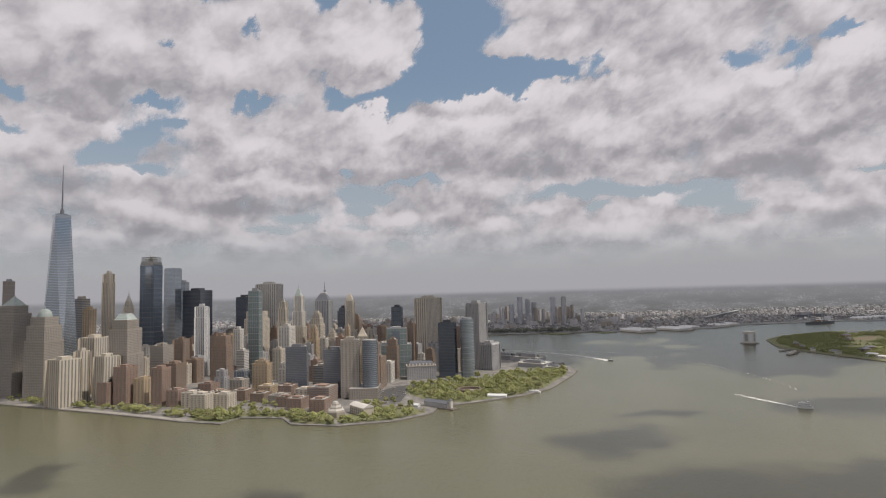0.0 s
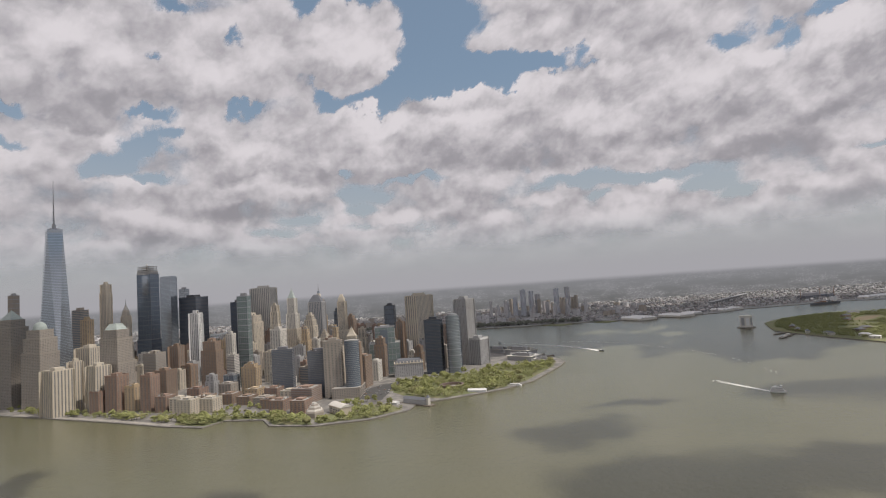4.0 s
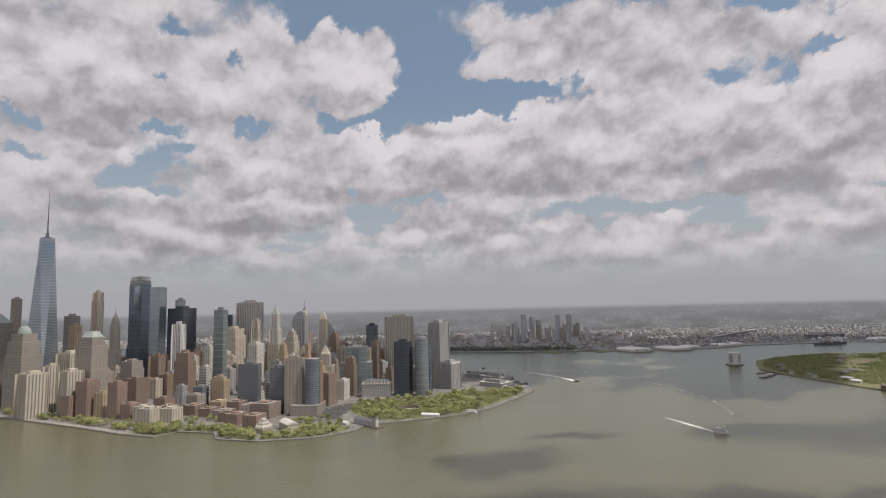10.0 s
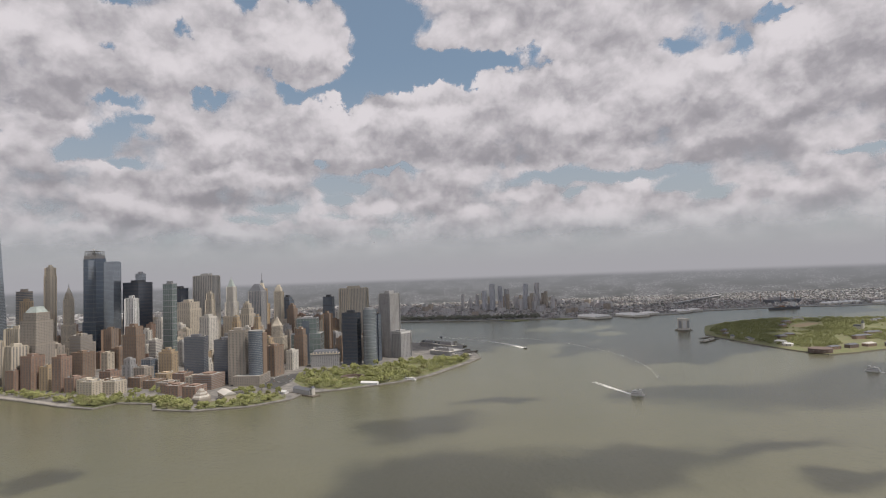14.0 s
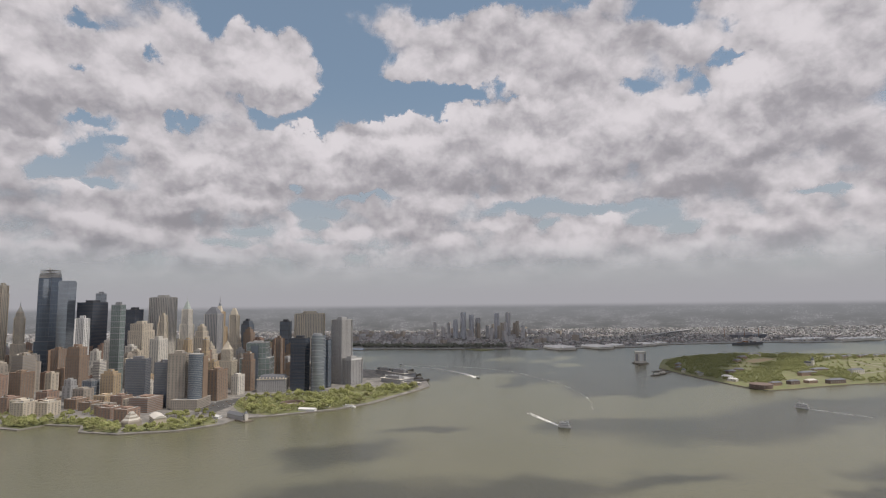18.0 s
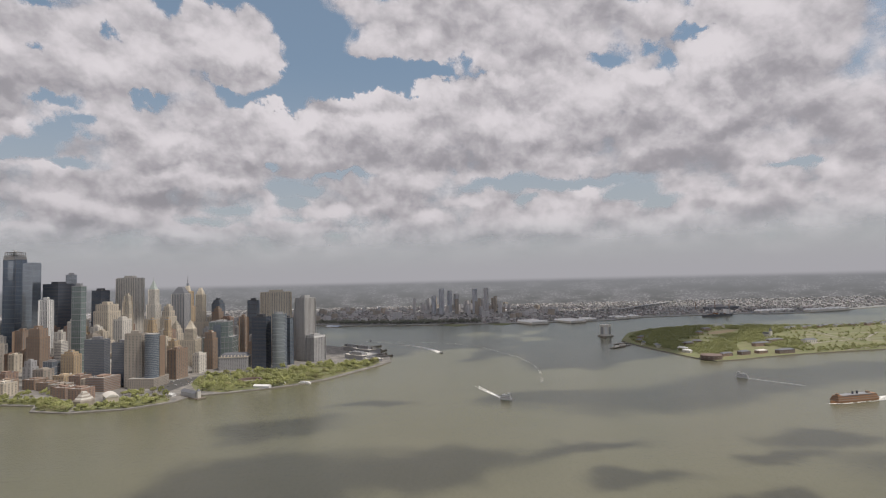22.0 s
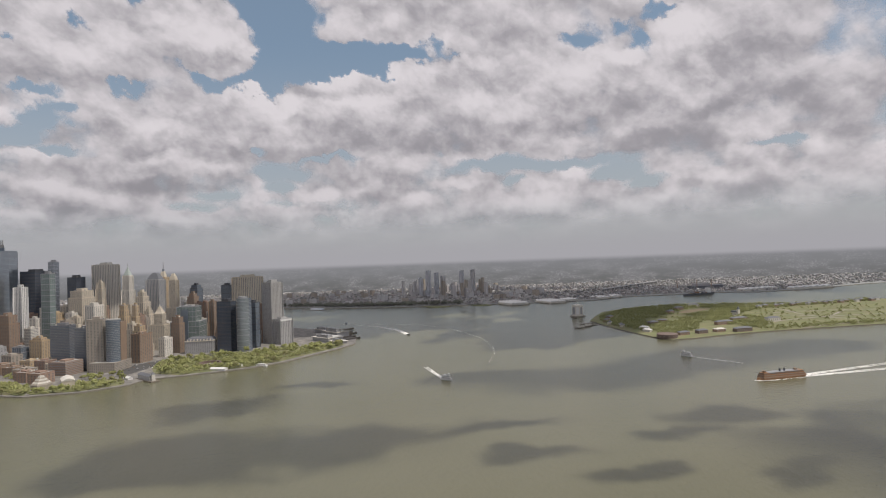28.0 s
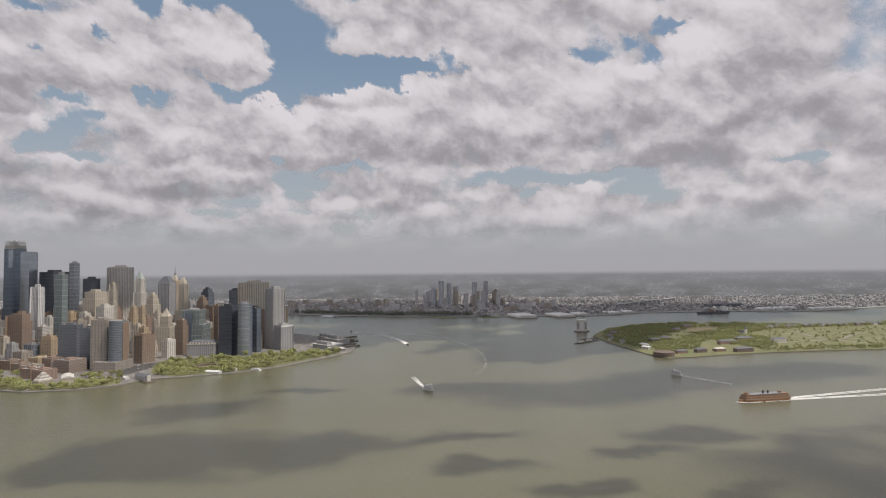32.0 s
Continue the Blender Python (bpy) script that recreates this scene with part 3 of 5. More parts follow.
building("low pale stone house with a flat roof", -270, -648, 34, 32, 24, "limestone", "punched", category='house', group='low brick houses')
building("low brown brick apartment house", -262, -470, 34, 32, 30, "brown", "punched", category='house', group='low brick houses')
building("low red brick apartment house", -196, -440, 34, 34, 38, "redbrick", "punched", category='house', group='low brick houses')
building("low grey brick apartment house", -150, -500, 32, 34, 36, "granite", "punched", category='house', group='low brick houses')
building("low pale apartment house beside the esplanade", -270, -418, 30, 32, 32, "limestone", "punched", category='house', group='low brick houses')

# other blocks that can be told apart between the towers
building("dark slab office tower behind the glass tower", 371, 10, 33, 33, 236, "granite", "bands", glass="deepglass")
building("tan office block with tall ribs", 53, -129, 46, 46, 136, "beige", "piers", bay=7)
building("grey tower under construction far behind", 769, 378, 26, 26, 308, "steel", "grid", glass="granite")
building("red-brown brick office tower", 330, -560, 26, 28, 128, "redbrick", "punched", bay=8, tiers=[(112, 0.8)])
building("tan stone office block with a stepped top", 290, -430, 36, 38, 112, "tan", "punched", bay=8, tiers=[(92, 0.75)])
building("brown tower with a rounded top", 420, -830, 30, 30, 152, "brown", "punched", bay=8, tiers=[(140, 0.7)])
building("dark glass tower far behind", 640, -800, 36, 36, 178, "black", "curtain", glass="deepglass", bay=9, tiers=[(165, 0.75)])
building("tan stone tower with setbacks", 141, -679, 25, 25, 134, "tan", "punched", bay=7, tiers=[(100, 0.8), (120, 0.8)])
building("brown brick tower with a tall narrow front", 42, -750, 22, 26, 108, "redbrick", "punched", bay=7)
building("white apartment tower with narrow windows", 110, -471, 20, 22, 139, "pale", "punched", bay=7)
building("pale grey office block", -37, -496, 23, 23, 92, "pale", "bands")
building("blue-grey glass office block", -107, -501, 25, 30, 50, "steel", "curtain", glass="deepglass", bay=8)
building("limestone office tower with a pyramid of setbacks", 200, -735, 34, 34, 118, "limestone", "punched", bay=8, tiers=[(84, 0.8), (100, 0.75), (110, 0.6)])
building("dark glass tower beside the curved tower", -60, -1090, 24, 30, 136, "black", "curtain", glass="deepglass", bay=9)
building("red brick office tower behind the park towers", 60, -1100, 24, 26, 118, "redbrick", "punched", bay=8)
building("grey office block with flat roof", 135, -664, 30, 30, 86, "grey", "punched", bay=8)
building("beige office block with flat roof", 50, -582, 26, 26, 84, "beige", "punched", bay=8)
building("brown brick office tower with setbacks", -60, -880, 24, 30, 104, "brown", "punched", bay=8, tiers=[(86, 0.8)])
building("tan stone office tower facing the square", -140, -800, 24, 26, 92, "tan", "punched", bay=8, tiers=[(78, 0.8)])
building("stone hotel tower with a stepped crown", -95, -770, 26, 26, 96, "limestone", "punched", bay=8, tiers=[(80, 0.75)])
building("grey glass apartment block behind the brick houses", -160, -690, 30, 36, 58, "granite", "bands", glass="deepglass", category="apartments")

# ---- towers with a shape of their own ----


def spire_tower(x, y, w, h, tip):
    """Tall glass tower: a square that turns into a smaller square on the diagonal, with a mast."""
    b = thing("glass_tower", x, y, 2.0, -14.6, "tall tapering glass tower with chamfered corners and a steel mast", "skyscraper")
    a, c = w / 2, w / 2 * 0.80
    z1, z2 = 57.0, h - 2
    verts = [(-a, -a, 0), (a, -a, 0), (a, a, 0), (-a, a, 0), (-a, -a, z1), (a, -a, z1), (a, a, z1), (-a, a, z1), (0, -c, z2), (c, 0, z2), (0, c, z2), (-c, 0, z2)]
    faces = [(0, 1, 5, 4), (1, 2, 6, 5), (2, 3, 7, 6), (3, 0, 4, 7), (8, 9, 10, 11)]
    faces += [(4, 5, 8), (5, 6, 9), (6, 7, 10), (7, 4, 11), (5, 9, 8), (6, 10, 9), (7, 11, 10), (4, 8, 11)]
    link("body", cached("tapered_tower", lambda: (verts, faces), "blueglass"), b)
    part("parapet", BOX, "skyglass", b, (0, 0, z2), (w * 0.565, w * 0.565, 10), 45)
    part("mast_ring", DRUM, "steel", b, (0, 0, z2 + 9), (26, 26, 4))
    part("mast_base", DRUM, "steel", b, (0, 0, z2 + 13), (9, 9, 12))
    part("mast", NEEDLE, "steel", b, (0, 0, z2 + 20), (4.6, 4.6, tip - h - 20))
    for i in range(4):
        part("mast_collar", DRUM, "steel", b, (0, 0, z2 + 34 + 22 * i), (5.2 - i, 5.2 - i, 1.6))
    return b


spire_tower(102, -31, 61, 448, 592)


def crowned(x, y, w, h, cap, label, low, cat="tower"):
    """Granite tower with setbacks and a copper roof."""
    b = thing("office_tower", x, y, 2.0, -24, label, cat, "granite towers with copper roofs")
    block(b, w * 1.12, w * 1.12, 0, low, "granite", "punched", glass="brownglass", bay=4.5)
    block(b, w, w, low, h - 22, "granite", "punched", glass="brownglass", bay=4.5)
    block(b, w * 0.8, w * 0.8, h - 22, h - 2, "granite", "punched", glass="brownglass", bay=4.5)
    if cap == "dome":
        part("drum", DRUM, "copper", b, (0, 0, h - 2), (w * 0.62, w * 0.62, 4))
        part("dome", DOME, "copper", b, (0, 0, h + 2), (w * 0.30, w * 0.30, 17))
        part("finial", NEEDLE, "copper", b, (0, 0, h + 18), (1.5, 1.5, 9))
    elif cap == "pyramid":
        part("copper_roof", PYRAMID, "copper", b, (0, 0, h - 2), (w * 0.74, w * 0.74, 26))
    else:
        for i, s in enumerate((0.74, 0.62, 0.5)):
            part("roof_step", MANSARD, "copper", b, (0, 0, h - 2 + 5 * i), (w * s, w * s, 5))
    return b


crowned(-3, -39, 50, 193, "dome", "brown granite tower with a green copper dome", 135)
crowned(-122, -249, 48, 183, "mesa", "brown granite tower with a stepped copper roof", 105)
crowned(72, 58, 50, 222, "pyramid", "brown granite tower with a copper pyramid roof", 150)

b = thing("office_tower", 478, -158, 2.0, -22, "dark blue glass tower with an unfinished steel crown", "skyscraper")
block(b, 50, 54, 0, 120, "dusk", "curtain", glass="steelblueglass", bay=9)
block(b, 44, 50, 120, 340, "dusk", "curtain", glass="steelblueglass", bay=11)
block(b, 46, 44, 340, 352, "pale", "bands", glass="glass")
part("glass_panel", BOX, "blueglass", b, (-22.4, -6, 270), (0.8, 22, 66))
for i in range(6):
    part("bare_column", BOX, "steel", b, (-20 + 8 * i, -20, 352), (1.2, 1.2, 17))
    part("bare_column", BOX, "steel", b, (-20 + 8 * i, 20, 352), (1.2, 1.2, 17))
for i in range(3):
    part("bare_floor", BOX, "pale", b, (0, 0, 356 + 5.5 * i), (46 - 2 * i, 46 - 2 * i, 0.7))
for sx, sy, a in ((-12, -8, 30), (10, 10, 200)):
    mast = part("crane_mast", BOX, "white", b, (sx, sy, 352), (1.6, 1.6, 22))
    part("crane_jib", BOX, "white", b, (sx + 8 * math.cos(radians(a)), sy + 8 * math.sin(radians(a)), 373), (24, 1.0, 1.2), a)

b = thing("office_tower", 407, -239, 2.0, -22, "smooth pale glass tower that mirrors the sky", "skyscraper")
block(b, 33, 38, 0, 322, "skyglass", "curtain", glass="skyglass", bay=12)
part("screen_wall", BOX, "skyglass", b, (0, 0, 322), (31, 36, 5))

b = thing("office_tower", 365, -122, 2.0, -20, "cream terracotta tower with a green pinnacle", "skyscraper")
block(b, 30, 30, 0, 120, "beige", "punched", bay=5)
block(b, 19, 19, 120, 205, "beige", "piers", bay=4)
block(b, 14, 14, 205, 224, "beige", "punched", bay=4)
part("pinnacle_roof", PYRAMID, "pale", b, (0, 0, 224), (12, 12, 24))
for sx in (-8, 8):
    for sy in (-8, 8):
        part("turret", NEEDLE, "beige", b, (sx, sy, 205), (3, 3, 14))
part("spire", NEEDLE, "copper", b, (0, 0, 244), (2.5, 2.5, 16))

b = thing("office_tower", 339, -634, 2.0, -22, "limestone tower with a steep green copper pyramid", "skyscraper")
block(b, 38, 42, 0, 125, "limestone", "punched", bay=6)
block(b, 27, 30, 125, 175, "pale", "piers", bay=5)
block(b, 20, 23, 175, 226, "pale", "piers", bay=4)
part("copper_roof", PYRAMID, "copper", b, (0, 0, 226), (19, 21, 34))
part("spire", NEEDLE, "copper", b, (0, 0, 254), (2.2, 2.2, 17))

b = thing("office_tower", 376, -714, 2.0, -18, "grey stone and glass tower with a steep hipped crown", "skyscraper")
block(b, 38, 46, 0, 208, "grey", "piers", glass="deepglass", bay=6)
part("hipped_roof", MESA, "slate", b, (0, 0, 208), (38, 46, 18))
part("roof_cap", MESA, "slate", b, (0, 0, 226), (22, 26, 8))
b = thing("office_tower", 452, -722, 2.0, -18, "brown stone tower tapering to a thin spire", "skyscraper")
block(b, 38, 38, 0, 160, "tan", "piers", bay=5)
block(b, 25, 25, 160, 215, "tan", "piers", bay=5)
part("crown", MESA, "beige", b, (0, 0, 215), (18, 18, 22))
part("lantern", DRUM, "skyglass", b, (0, 0, 237), (8, 8, 9))
part("spire", NEEDLE, "steel", b, (0, 0, 246), (4, 4, 28))

b = thing("office_tower", 281, -795, 2.0, -20, "slim limestone tower with chamfered top storeys", "skyscraper")
block(b, 34, 40, 0, 110, "limestone", "punched", bay=5)
block(b, 19, 23, 110, 205, "limestone", "piers", bay=4)
part("chamfered_top", MANSARD, "beige", b, (0, 0, 205), (18, 21, 14))
part("cap", MESA, "beige", b, (0, 0, 219), (12, 14, 10))

b = thing("office_tower", 37, -809, 2.0, -14.6, "limestone tower with a stepped pyramid top", "tower")
block(b, 42, 46, 0, 75, "limestone", "punched", bay=5)
block(b, 24, 27, 75, 108, "limestone", "punched", bay=4)
for i, s in enumerate((1.0, 0.78, 0.56, 0.36)):
    part("roof_step", MANSARD, "limestone", b, (0, 0, 108 + 5.5 * i), (22 * s, 24 * s, 5.5))
part("brazier", NEEDLE, "pale", b, (0, 0, 130), (3, 3, 7))

b = thing("office_tower", -3, -900, 2.0, -8, "teal glass office tower with a dark central strip and low shoulders", "tower")
block(b, 50, 55, 0, 128, "steel", "curtain", glass="tealglass", bay=9)
block(b, 64, 84, 0, 84, "steel", "curtain", glass="tealglass", dy=2, bay=10)
part("dark_strip", BOX, "deepglass", b, (-33.2, 2, 0), (3, 20, 122))
rooftop(b, 50, 55, 128, "grey", tall=5)

b = thing("office_tower", -131, -1068, 2.0, -14.6, "curved silver glass tower with a sheer rear wall", "tower")
link("curved_front", cached("half_drum", lambda: ring(36, 0.5, 0.5, 0, 1), "silverglass"), b, (4, 0, 0), (36, 36, 152))
part("rear_wall", BOX, "deepglass", b, (13, 0, 0), (18, 36, 152))
part("crown", DRUM, "steel", b, (4, 0, 152), (26, 26, 5))
for i in range(9):
    part("spandrel", DRUM, "steel", b, (4, 0, 15 + 16 * i), (36.5, 36.5, 0.8))

b = thing("custom_house", -91, -949, 2.0, -8, "grey stone custom house with a mansard roof", "public building")
block(b, 48, 76, 0, 34, "grey", "punched", bay=6, roof=False)
part("cornice", BOX, "limestone", b, (0, 0, 34), (50, 78, 2))
part("mansard_roof", MANSARD, "slate", b, (0, 0, 36), (46, 74, 8))
for i in range(8):
    part("dormer", BOX, "limestone", b, (-21.5, -32 + 9 * i, 36), (4, 3, 4.5))

b = thing("apartment_tower", -309, -789, 2.0, -14.6, "rounded dark glass apartment tower on a stone base", "apartments")
block(b, 70, 62, 0, 22, "granite", "punched", bay=5, dx=6, dy=12)
link("glass_front", cached("half_drum", lambda: ring(36, 0.5, 0.5, 0, 1), "deepglass"), b, (0, 0, 18), (33, 33, 105))
for i in range(24):
    part("balcony_band", DRUM, "steel", b, (0, 0, 22 + 4.2 * i), (33.6, 33.6, 0.5))
part("brown_edge", BOX, "brown", b, (12, -14, 18), (24, 8, 100))
part("roof", DRUM, "roofing", b, (0, 0, 123), (31, 31, 2))

b = thing("museum", -480, -704, 2.0, 0, "six-sided museum with a stepped granite roof", "museum")
part("hall", ("hexagon", lambda: ring(6, 0.5, 0.5, 0, 1)), "granite", b, (0, 0, 0), (38, 38, 9))
for i in range(6):
    s = 38 - 5.4 * i
    part("roof_step", ("hexagon_step", lambda: ring(6, 0.5, 0.46, 0, 1)), "pale" if i % 2 else "granite", b, (0, 0, 9 + 2.9 * i), (s, s, 2.9))
b = thing("museum_wing", -478, -752, 2.0, 24, "pale museum wing with a curved metal roof", "museum")
part("hall", BOX, "limestone", b, (0, 0, 0), (52, 22, 15))
arc = [(-0.5, 0)] + [(-0.5 + i / 12, math.sin(math.pi * i / 12)) for i in range(1, 12)] + [(0.5, 0)]
vault = ("barrel_roof", lambda: ([(s, u, v) for s in (-0.5, 0.5) for u, v in arc], [(i, i + 1, 14 + i, 13 + i) for i in range(12)] + [tuple(range(12, -1, -1)), tuple(range(13, 26))]))
part("curved_roof", vault, "pale", b, (0, 0, 15), (54, 24, 5))
for i in range(7):
    part("window_bay", BOX, "glass", b, (-22 + 7.3 * i, -11, 2), (4.5, 0.6, 10))
    part("window_bay", BOX, "glass", b, (-22 + 7.3 * i, 11, 2), (4.5, 0.6, 10))

# ---- waterfront ----
b = thing("pier_house", -470, -905, 1.6, 38, "long pale pier house with a clock tower at its end", "pier house")
part("deck", BOX, "timber", b, (0, 0, -4), (82, 20, 4.6))
part("hall", BOX, "grey", b, (4, 0, 0.6), (58, 13, 8.8))
part("gable_roof", ("gable", lambda: ([(-0.5, -0.5, 0), (0.5, -0.5, 0), (0.5, 0.5, 0), (-0.5, 0.5, 0), (-0.5, 0, 1), (0.5, 0, 1)], [(0, 1, 5, 4), (2, 3, 4, 5), (0, 4, 3), (1, 2, 5), (0, 3, 2, 1)])), "slate", b, (4, 0, 9.6), (60, 15, 4.5))
part("clock_tower", BOX, "pale", b, (-28, 0, 0.6), (7, 7, 14))
part("tower_roof", PYRAMID, "slate", b, (-28, 0, 14.6), (8, 8, 5))
for i in range(9):
    part("window_bay", BOX, "glass", b, (-20 + 5.6 * i, -6.5, 2), (3, 0.5, 5))

for x, y, a, s in ((-418, -1045, 62, 40), (-392, -1086, 62, 16), (-452, -862, 50, 14)):
    b = thing("white_tent", x, y, 2.0, a, "long white event tent beside the sea wall", "tent")
    part("wall", BOX, "white", b, (0, 0, 0), (s, 11, 4))
    part("ridge_roof", ("gable", lambda: ([(-0.5, -0.5, 0), (0.5, -0.5, 0), (0.5, 0.5, 0), (-0.5, 0.5, 0), (-0.5, 0, 1), (0.5, 0, 1)], [(0, 1, 5, 4), (2, 3, 4, 5), (0, 4, 3), (1, 2, 5), (0, 3, 2, 1)])), "white", b, (0, 0, 4), (s + 1, 12, 3))

b = thing("round_fort", -330, -1010, 2.0, 0, "low round sandstone fort in the park", "fort")
part("wall", ("fort_ring", lambda: (lambda o, i: (o[0] + i[0], [f for f in o[1][:28]] + [tuple(28 * 2 + v for v in f[::-1]) for f in i[1][:28]] + [(28 + k, 28 + (k + 1) % 28, 84 + (k + 1) % 28, 84 + k) for k in range(28)]))(ring(28, 0.5, 0.5, 0, 1), ring(28, 0.42, 0.42, 0, 1))), "fort", b, (0, 0, 0), (56, 56, 6.5))
part("court", DRUM, "paving", b, (0, 0, 0), (47, 47, 0.6))

for x, y, a, w, d, h, roof in ((-15, -1308, 35, 84, 56, 16, "white"), (95, -1338, 30, 90, 46, 20, "roofing"), (-88, -1338, 30, 50, 30, 9, "white"), (215, -1300, 32, 70, 30, 14, "darkroof")):
    b = thing("ferry_terminal", x, y, 1.6, a, "low ferry terminal with broad flat roofs", "ferry terminal", "ferry terminals")
    part("hall", BOX, "grey", b, (0, 0, 0), (w, d, h * 0.8))
    part("eaves", BOX, "pale", b, (0, 0, h * 0.8), (w + 6, d + 6, 1.0))
    part("sloping_roof", SLOPE, roof, b, (0, -d * 0.14, h * 0.8 + 1.0), (w + 2, d * 0.7, h * 0.45))
    part("upper_hall", BOX, "steel", b, (-w * 0.12, d * 0.33, h * 0.8 + 1.0), (w * 0.6, d * 0.28, h * 0.55))
    part("roof_light", BOX, "skyglass", b, (w * 0.22, d * 0.33, h * 0.8 + 1.0), (w * 0.2, d * 0.2, h * 0.3))
    for i in range(3):
        part("roof_unit", BOX, "steel", b, (-w * 0.3 + w * 0.18 * i, d * 0.33, h * 1.35 + 1.0), (5, 4, 2.5))
    for i in range(6):
        part("window_bay", BOX, "glass", b, (-w * 0.42 + w * 0.168 * i, -d / 2, 1.5), (w * 0.12, 0.6, h * 0.5))
for i in range(7):
    a = radians(-50 + 4 * i)
    b = thing("ferry_rack", -10 + 46 * i, -1388 + 12 * (i % 3), -2.0, -52, "dark timber pier rack standing in the water", "pier", "timber pier racks")
    part("fender_wall", BOX, "timber", b, (0, 0, 0), (60, 3.5, 6))
    for j in range(5):
        part("post", DRUM, "timber", b, (-28 + 14 * j, 2.5, 0), (2, 2, 8))

# ---- parks, lawns and streets ----
PARK = [(-445, -960), (-425, -1040), (-405, -1105), (-352, -1184), (-266, -1256), (-190, -1322), (-125, -1355), (-90, -1270), (-150, -1120), (-190, -1000), (-230, -890), (-300, -870), (-400, -900)]
slab("lawn_park", PARK, 1.5, 2.25, "grass", "park lawn under spring trees", "lawn")
slab("lawn_point", [(-545, -710), (-548, -800), (-510, -868), (-440, -850), (-420, -790), (-500, -700)], 1.5, 2.25, "grass", "lawn at the tip of the esplanade", "lawn")
slab("lawn_esplanade", [(-412, -440), (-454, -500), (-415, -535), (-450, -610), (-510, -630), (-548, -700), (-500, -690), (-440, -640), (-400, -560), (-360, -500), (-340, -430)], 1.5, 2.2, "grass", "narrow green along the esplanade", "lawn")
slab("road_shore", [(-330, -780), (-395, -840), (-300, -872), (-225, -885), (-180, -1000), (-150, -1000), (-200, -860), (-270, -800)], 1.5, 2.2, "asphalt", "broad asphalt road junction beside the park", "road")
slab("road_west", [(-60, -60), (-330, -780), (-305, -790), (-35, -70)], 1.5, 2.15, "asphalt", "asphalt avenue between the towers", "road")
slab("pavement_esplanade", [(-90, -16), (-240, -211), (-325, -320), (-415, -428), (-405, -436), (-318, -330), (-232, -222), (-80, -30)], 1.5, 2.3, "paving", "pale paved esplanade along the sea wall", "pavement")

# ---- trees ----


def clump(seed, n, r):
    """A crown: many small uneven lumps of leaves with gaps between them."""
    g = random.Random(seed)
    verts, faces = [], []
    ico = [(0, 0, 1), (0.9, 0, 0.45), (0.28, 0.85, 0.45), (-0.72, 0.53, 0.45), (-0.72, -0.53, 0.45), (0.28, -0.85, 0.45), (0.72, 0.53, -0.45), (-0.28, 0.85, -0.45), (-0.9, 0, -0.45), (-0.28, -0.85, -0.45), (0.72, -0.53, -0.45), (0, 0, -1)]
    tri = [(0, 1, 2), (0, 2, 3), (0, 3, 4), (0, 4, 5), (0, 5, 1), (1, 6, 2), (2, 7, 3), (3, 8, 4), (4, 9, 5), (5, 10, 1), (2, 6, 7), (3, 7, 8), (4, 8, 9), (5, 9, 10), (1, 10, 6), (11, 7, 6), (11, 8, 7), (11, 9, 8), (11, 10, 9), (11, 6, 10)]
    for _ in range(n):
        a, u, k = g.uniform(0, 6.283), g.uniform(-0.7, 1), g.uniform(0.45, 1.0)
        s = math.sqrt(max(0.0, 1 - u * u))
        c = (k * s * math.cos(a), k * s * math.sin(a), k * u * 0.75)
        q = g.uniform(0.14, 0.30)
        o = len(verts)
        verts += [tuple((c[i] + p[i] * q * g.uniform(0.7, 1.3)) * r for i in range(3)) for p in ico]
        faces += [tuple(o + i for i in f) for f in tri]
    return verts, faces


def limbs(seed):
    """A tapered trunk that forks into limbs."""
    g = random.Random(seed)
    verts, faces = ring(7, 0.42, 0.24, 0, 5)
    for i in range(5):
        a = 6.283 * i / 5 + g.uniform(-0.4, 0.4)
        o, dirn = len(verts), Vector((math.cos(a) * 0.75, math.sin(a) * 0.75, 1.0))
        u, v = dirn.cross((0, 0, 1)).normalized(), Vector((0, 0, 1))
        for r, d in ((0.2, 0.0), (0.05, 4.2)):
            verts += [tuple(Vector((0, 0, 4.4)) + dirn * d + (u * math.cos(t) + v * math.sin(t)) * r) for t in (0, 1.57, 3.14, 4.71)]
        faces += [(o + k, o + (k + 1) % 4, o + 4 + (k + 1) % 4, o + 4 + k) for k in range(4)]
    return verts, faces


TREES = []
for i in range(6):
    t = thing("tree", -3000, 3000 + 30 * i, 0, 0, "leafy street tree in fresh spring green", "tree", "trees of the parks")
    link("trunk", cached("trunk%d" % i, lambda: limbs(i), "bark"), t)
    link("crown", cached("crown%d" % i, lambda: clump(i, 46, 5.8), "leaf2" if i == 5 else "leaf"), t, (0, 0, 8.2))
    TREES.append(t)
planted = [0]


def plant(x, y, z=2.0, low=0.75, high=1.35):
    i = planted[0]
    planted[0] += 1
    s = rng.uniform(low, high)
    place = pose(x, y, z, 0, 0, rng.uniform(0, 360))
    t = TREES[rng.randrange(6)]
    if i < 6:
        t = TREES[i]
        t.matrix_basis = place
    else:
        t = copy_thing(t, place)
    t.scale = (s, s, s * rng.uniform(0.85, 1.1))


def scatter(outline, n, keep_off=(), **kw):
    xs, ys = [p[0] for p in outline], [p[1] for p in outline]
    done = tries = 0
    while done < n and tries < n * 40:
        tries += 1
        x, y = rng.uniform(min(xs), max(xs)), rng.uniform(min(ys), max(ys))
        if inside(x, y, outline) and all((x - a) ** 2 + (y - c) ** 2 > r * r for a, c, r in keep_off):
            plant(x, y, **kw)
            done += 1


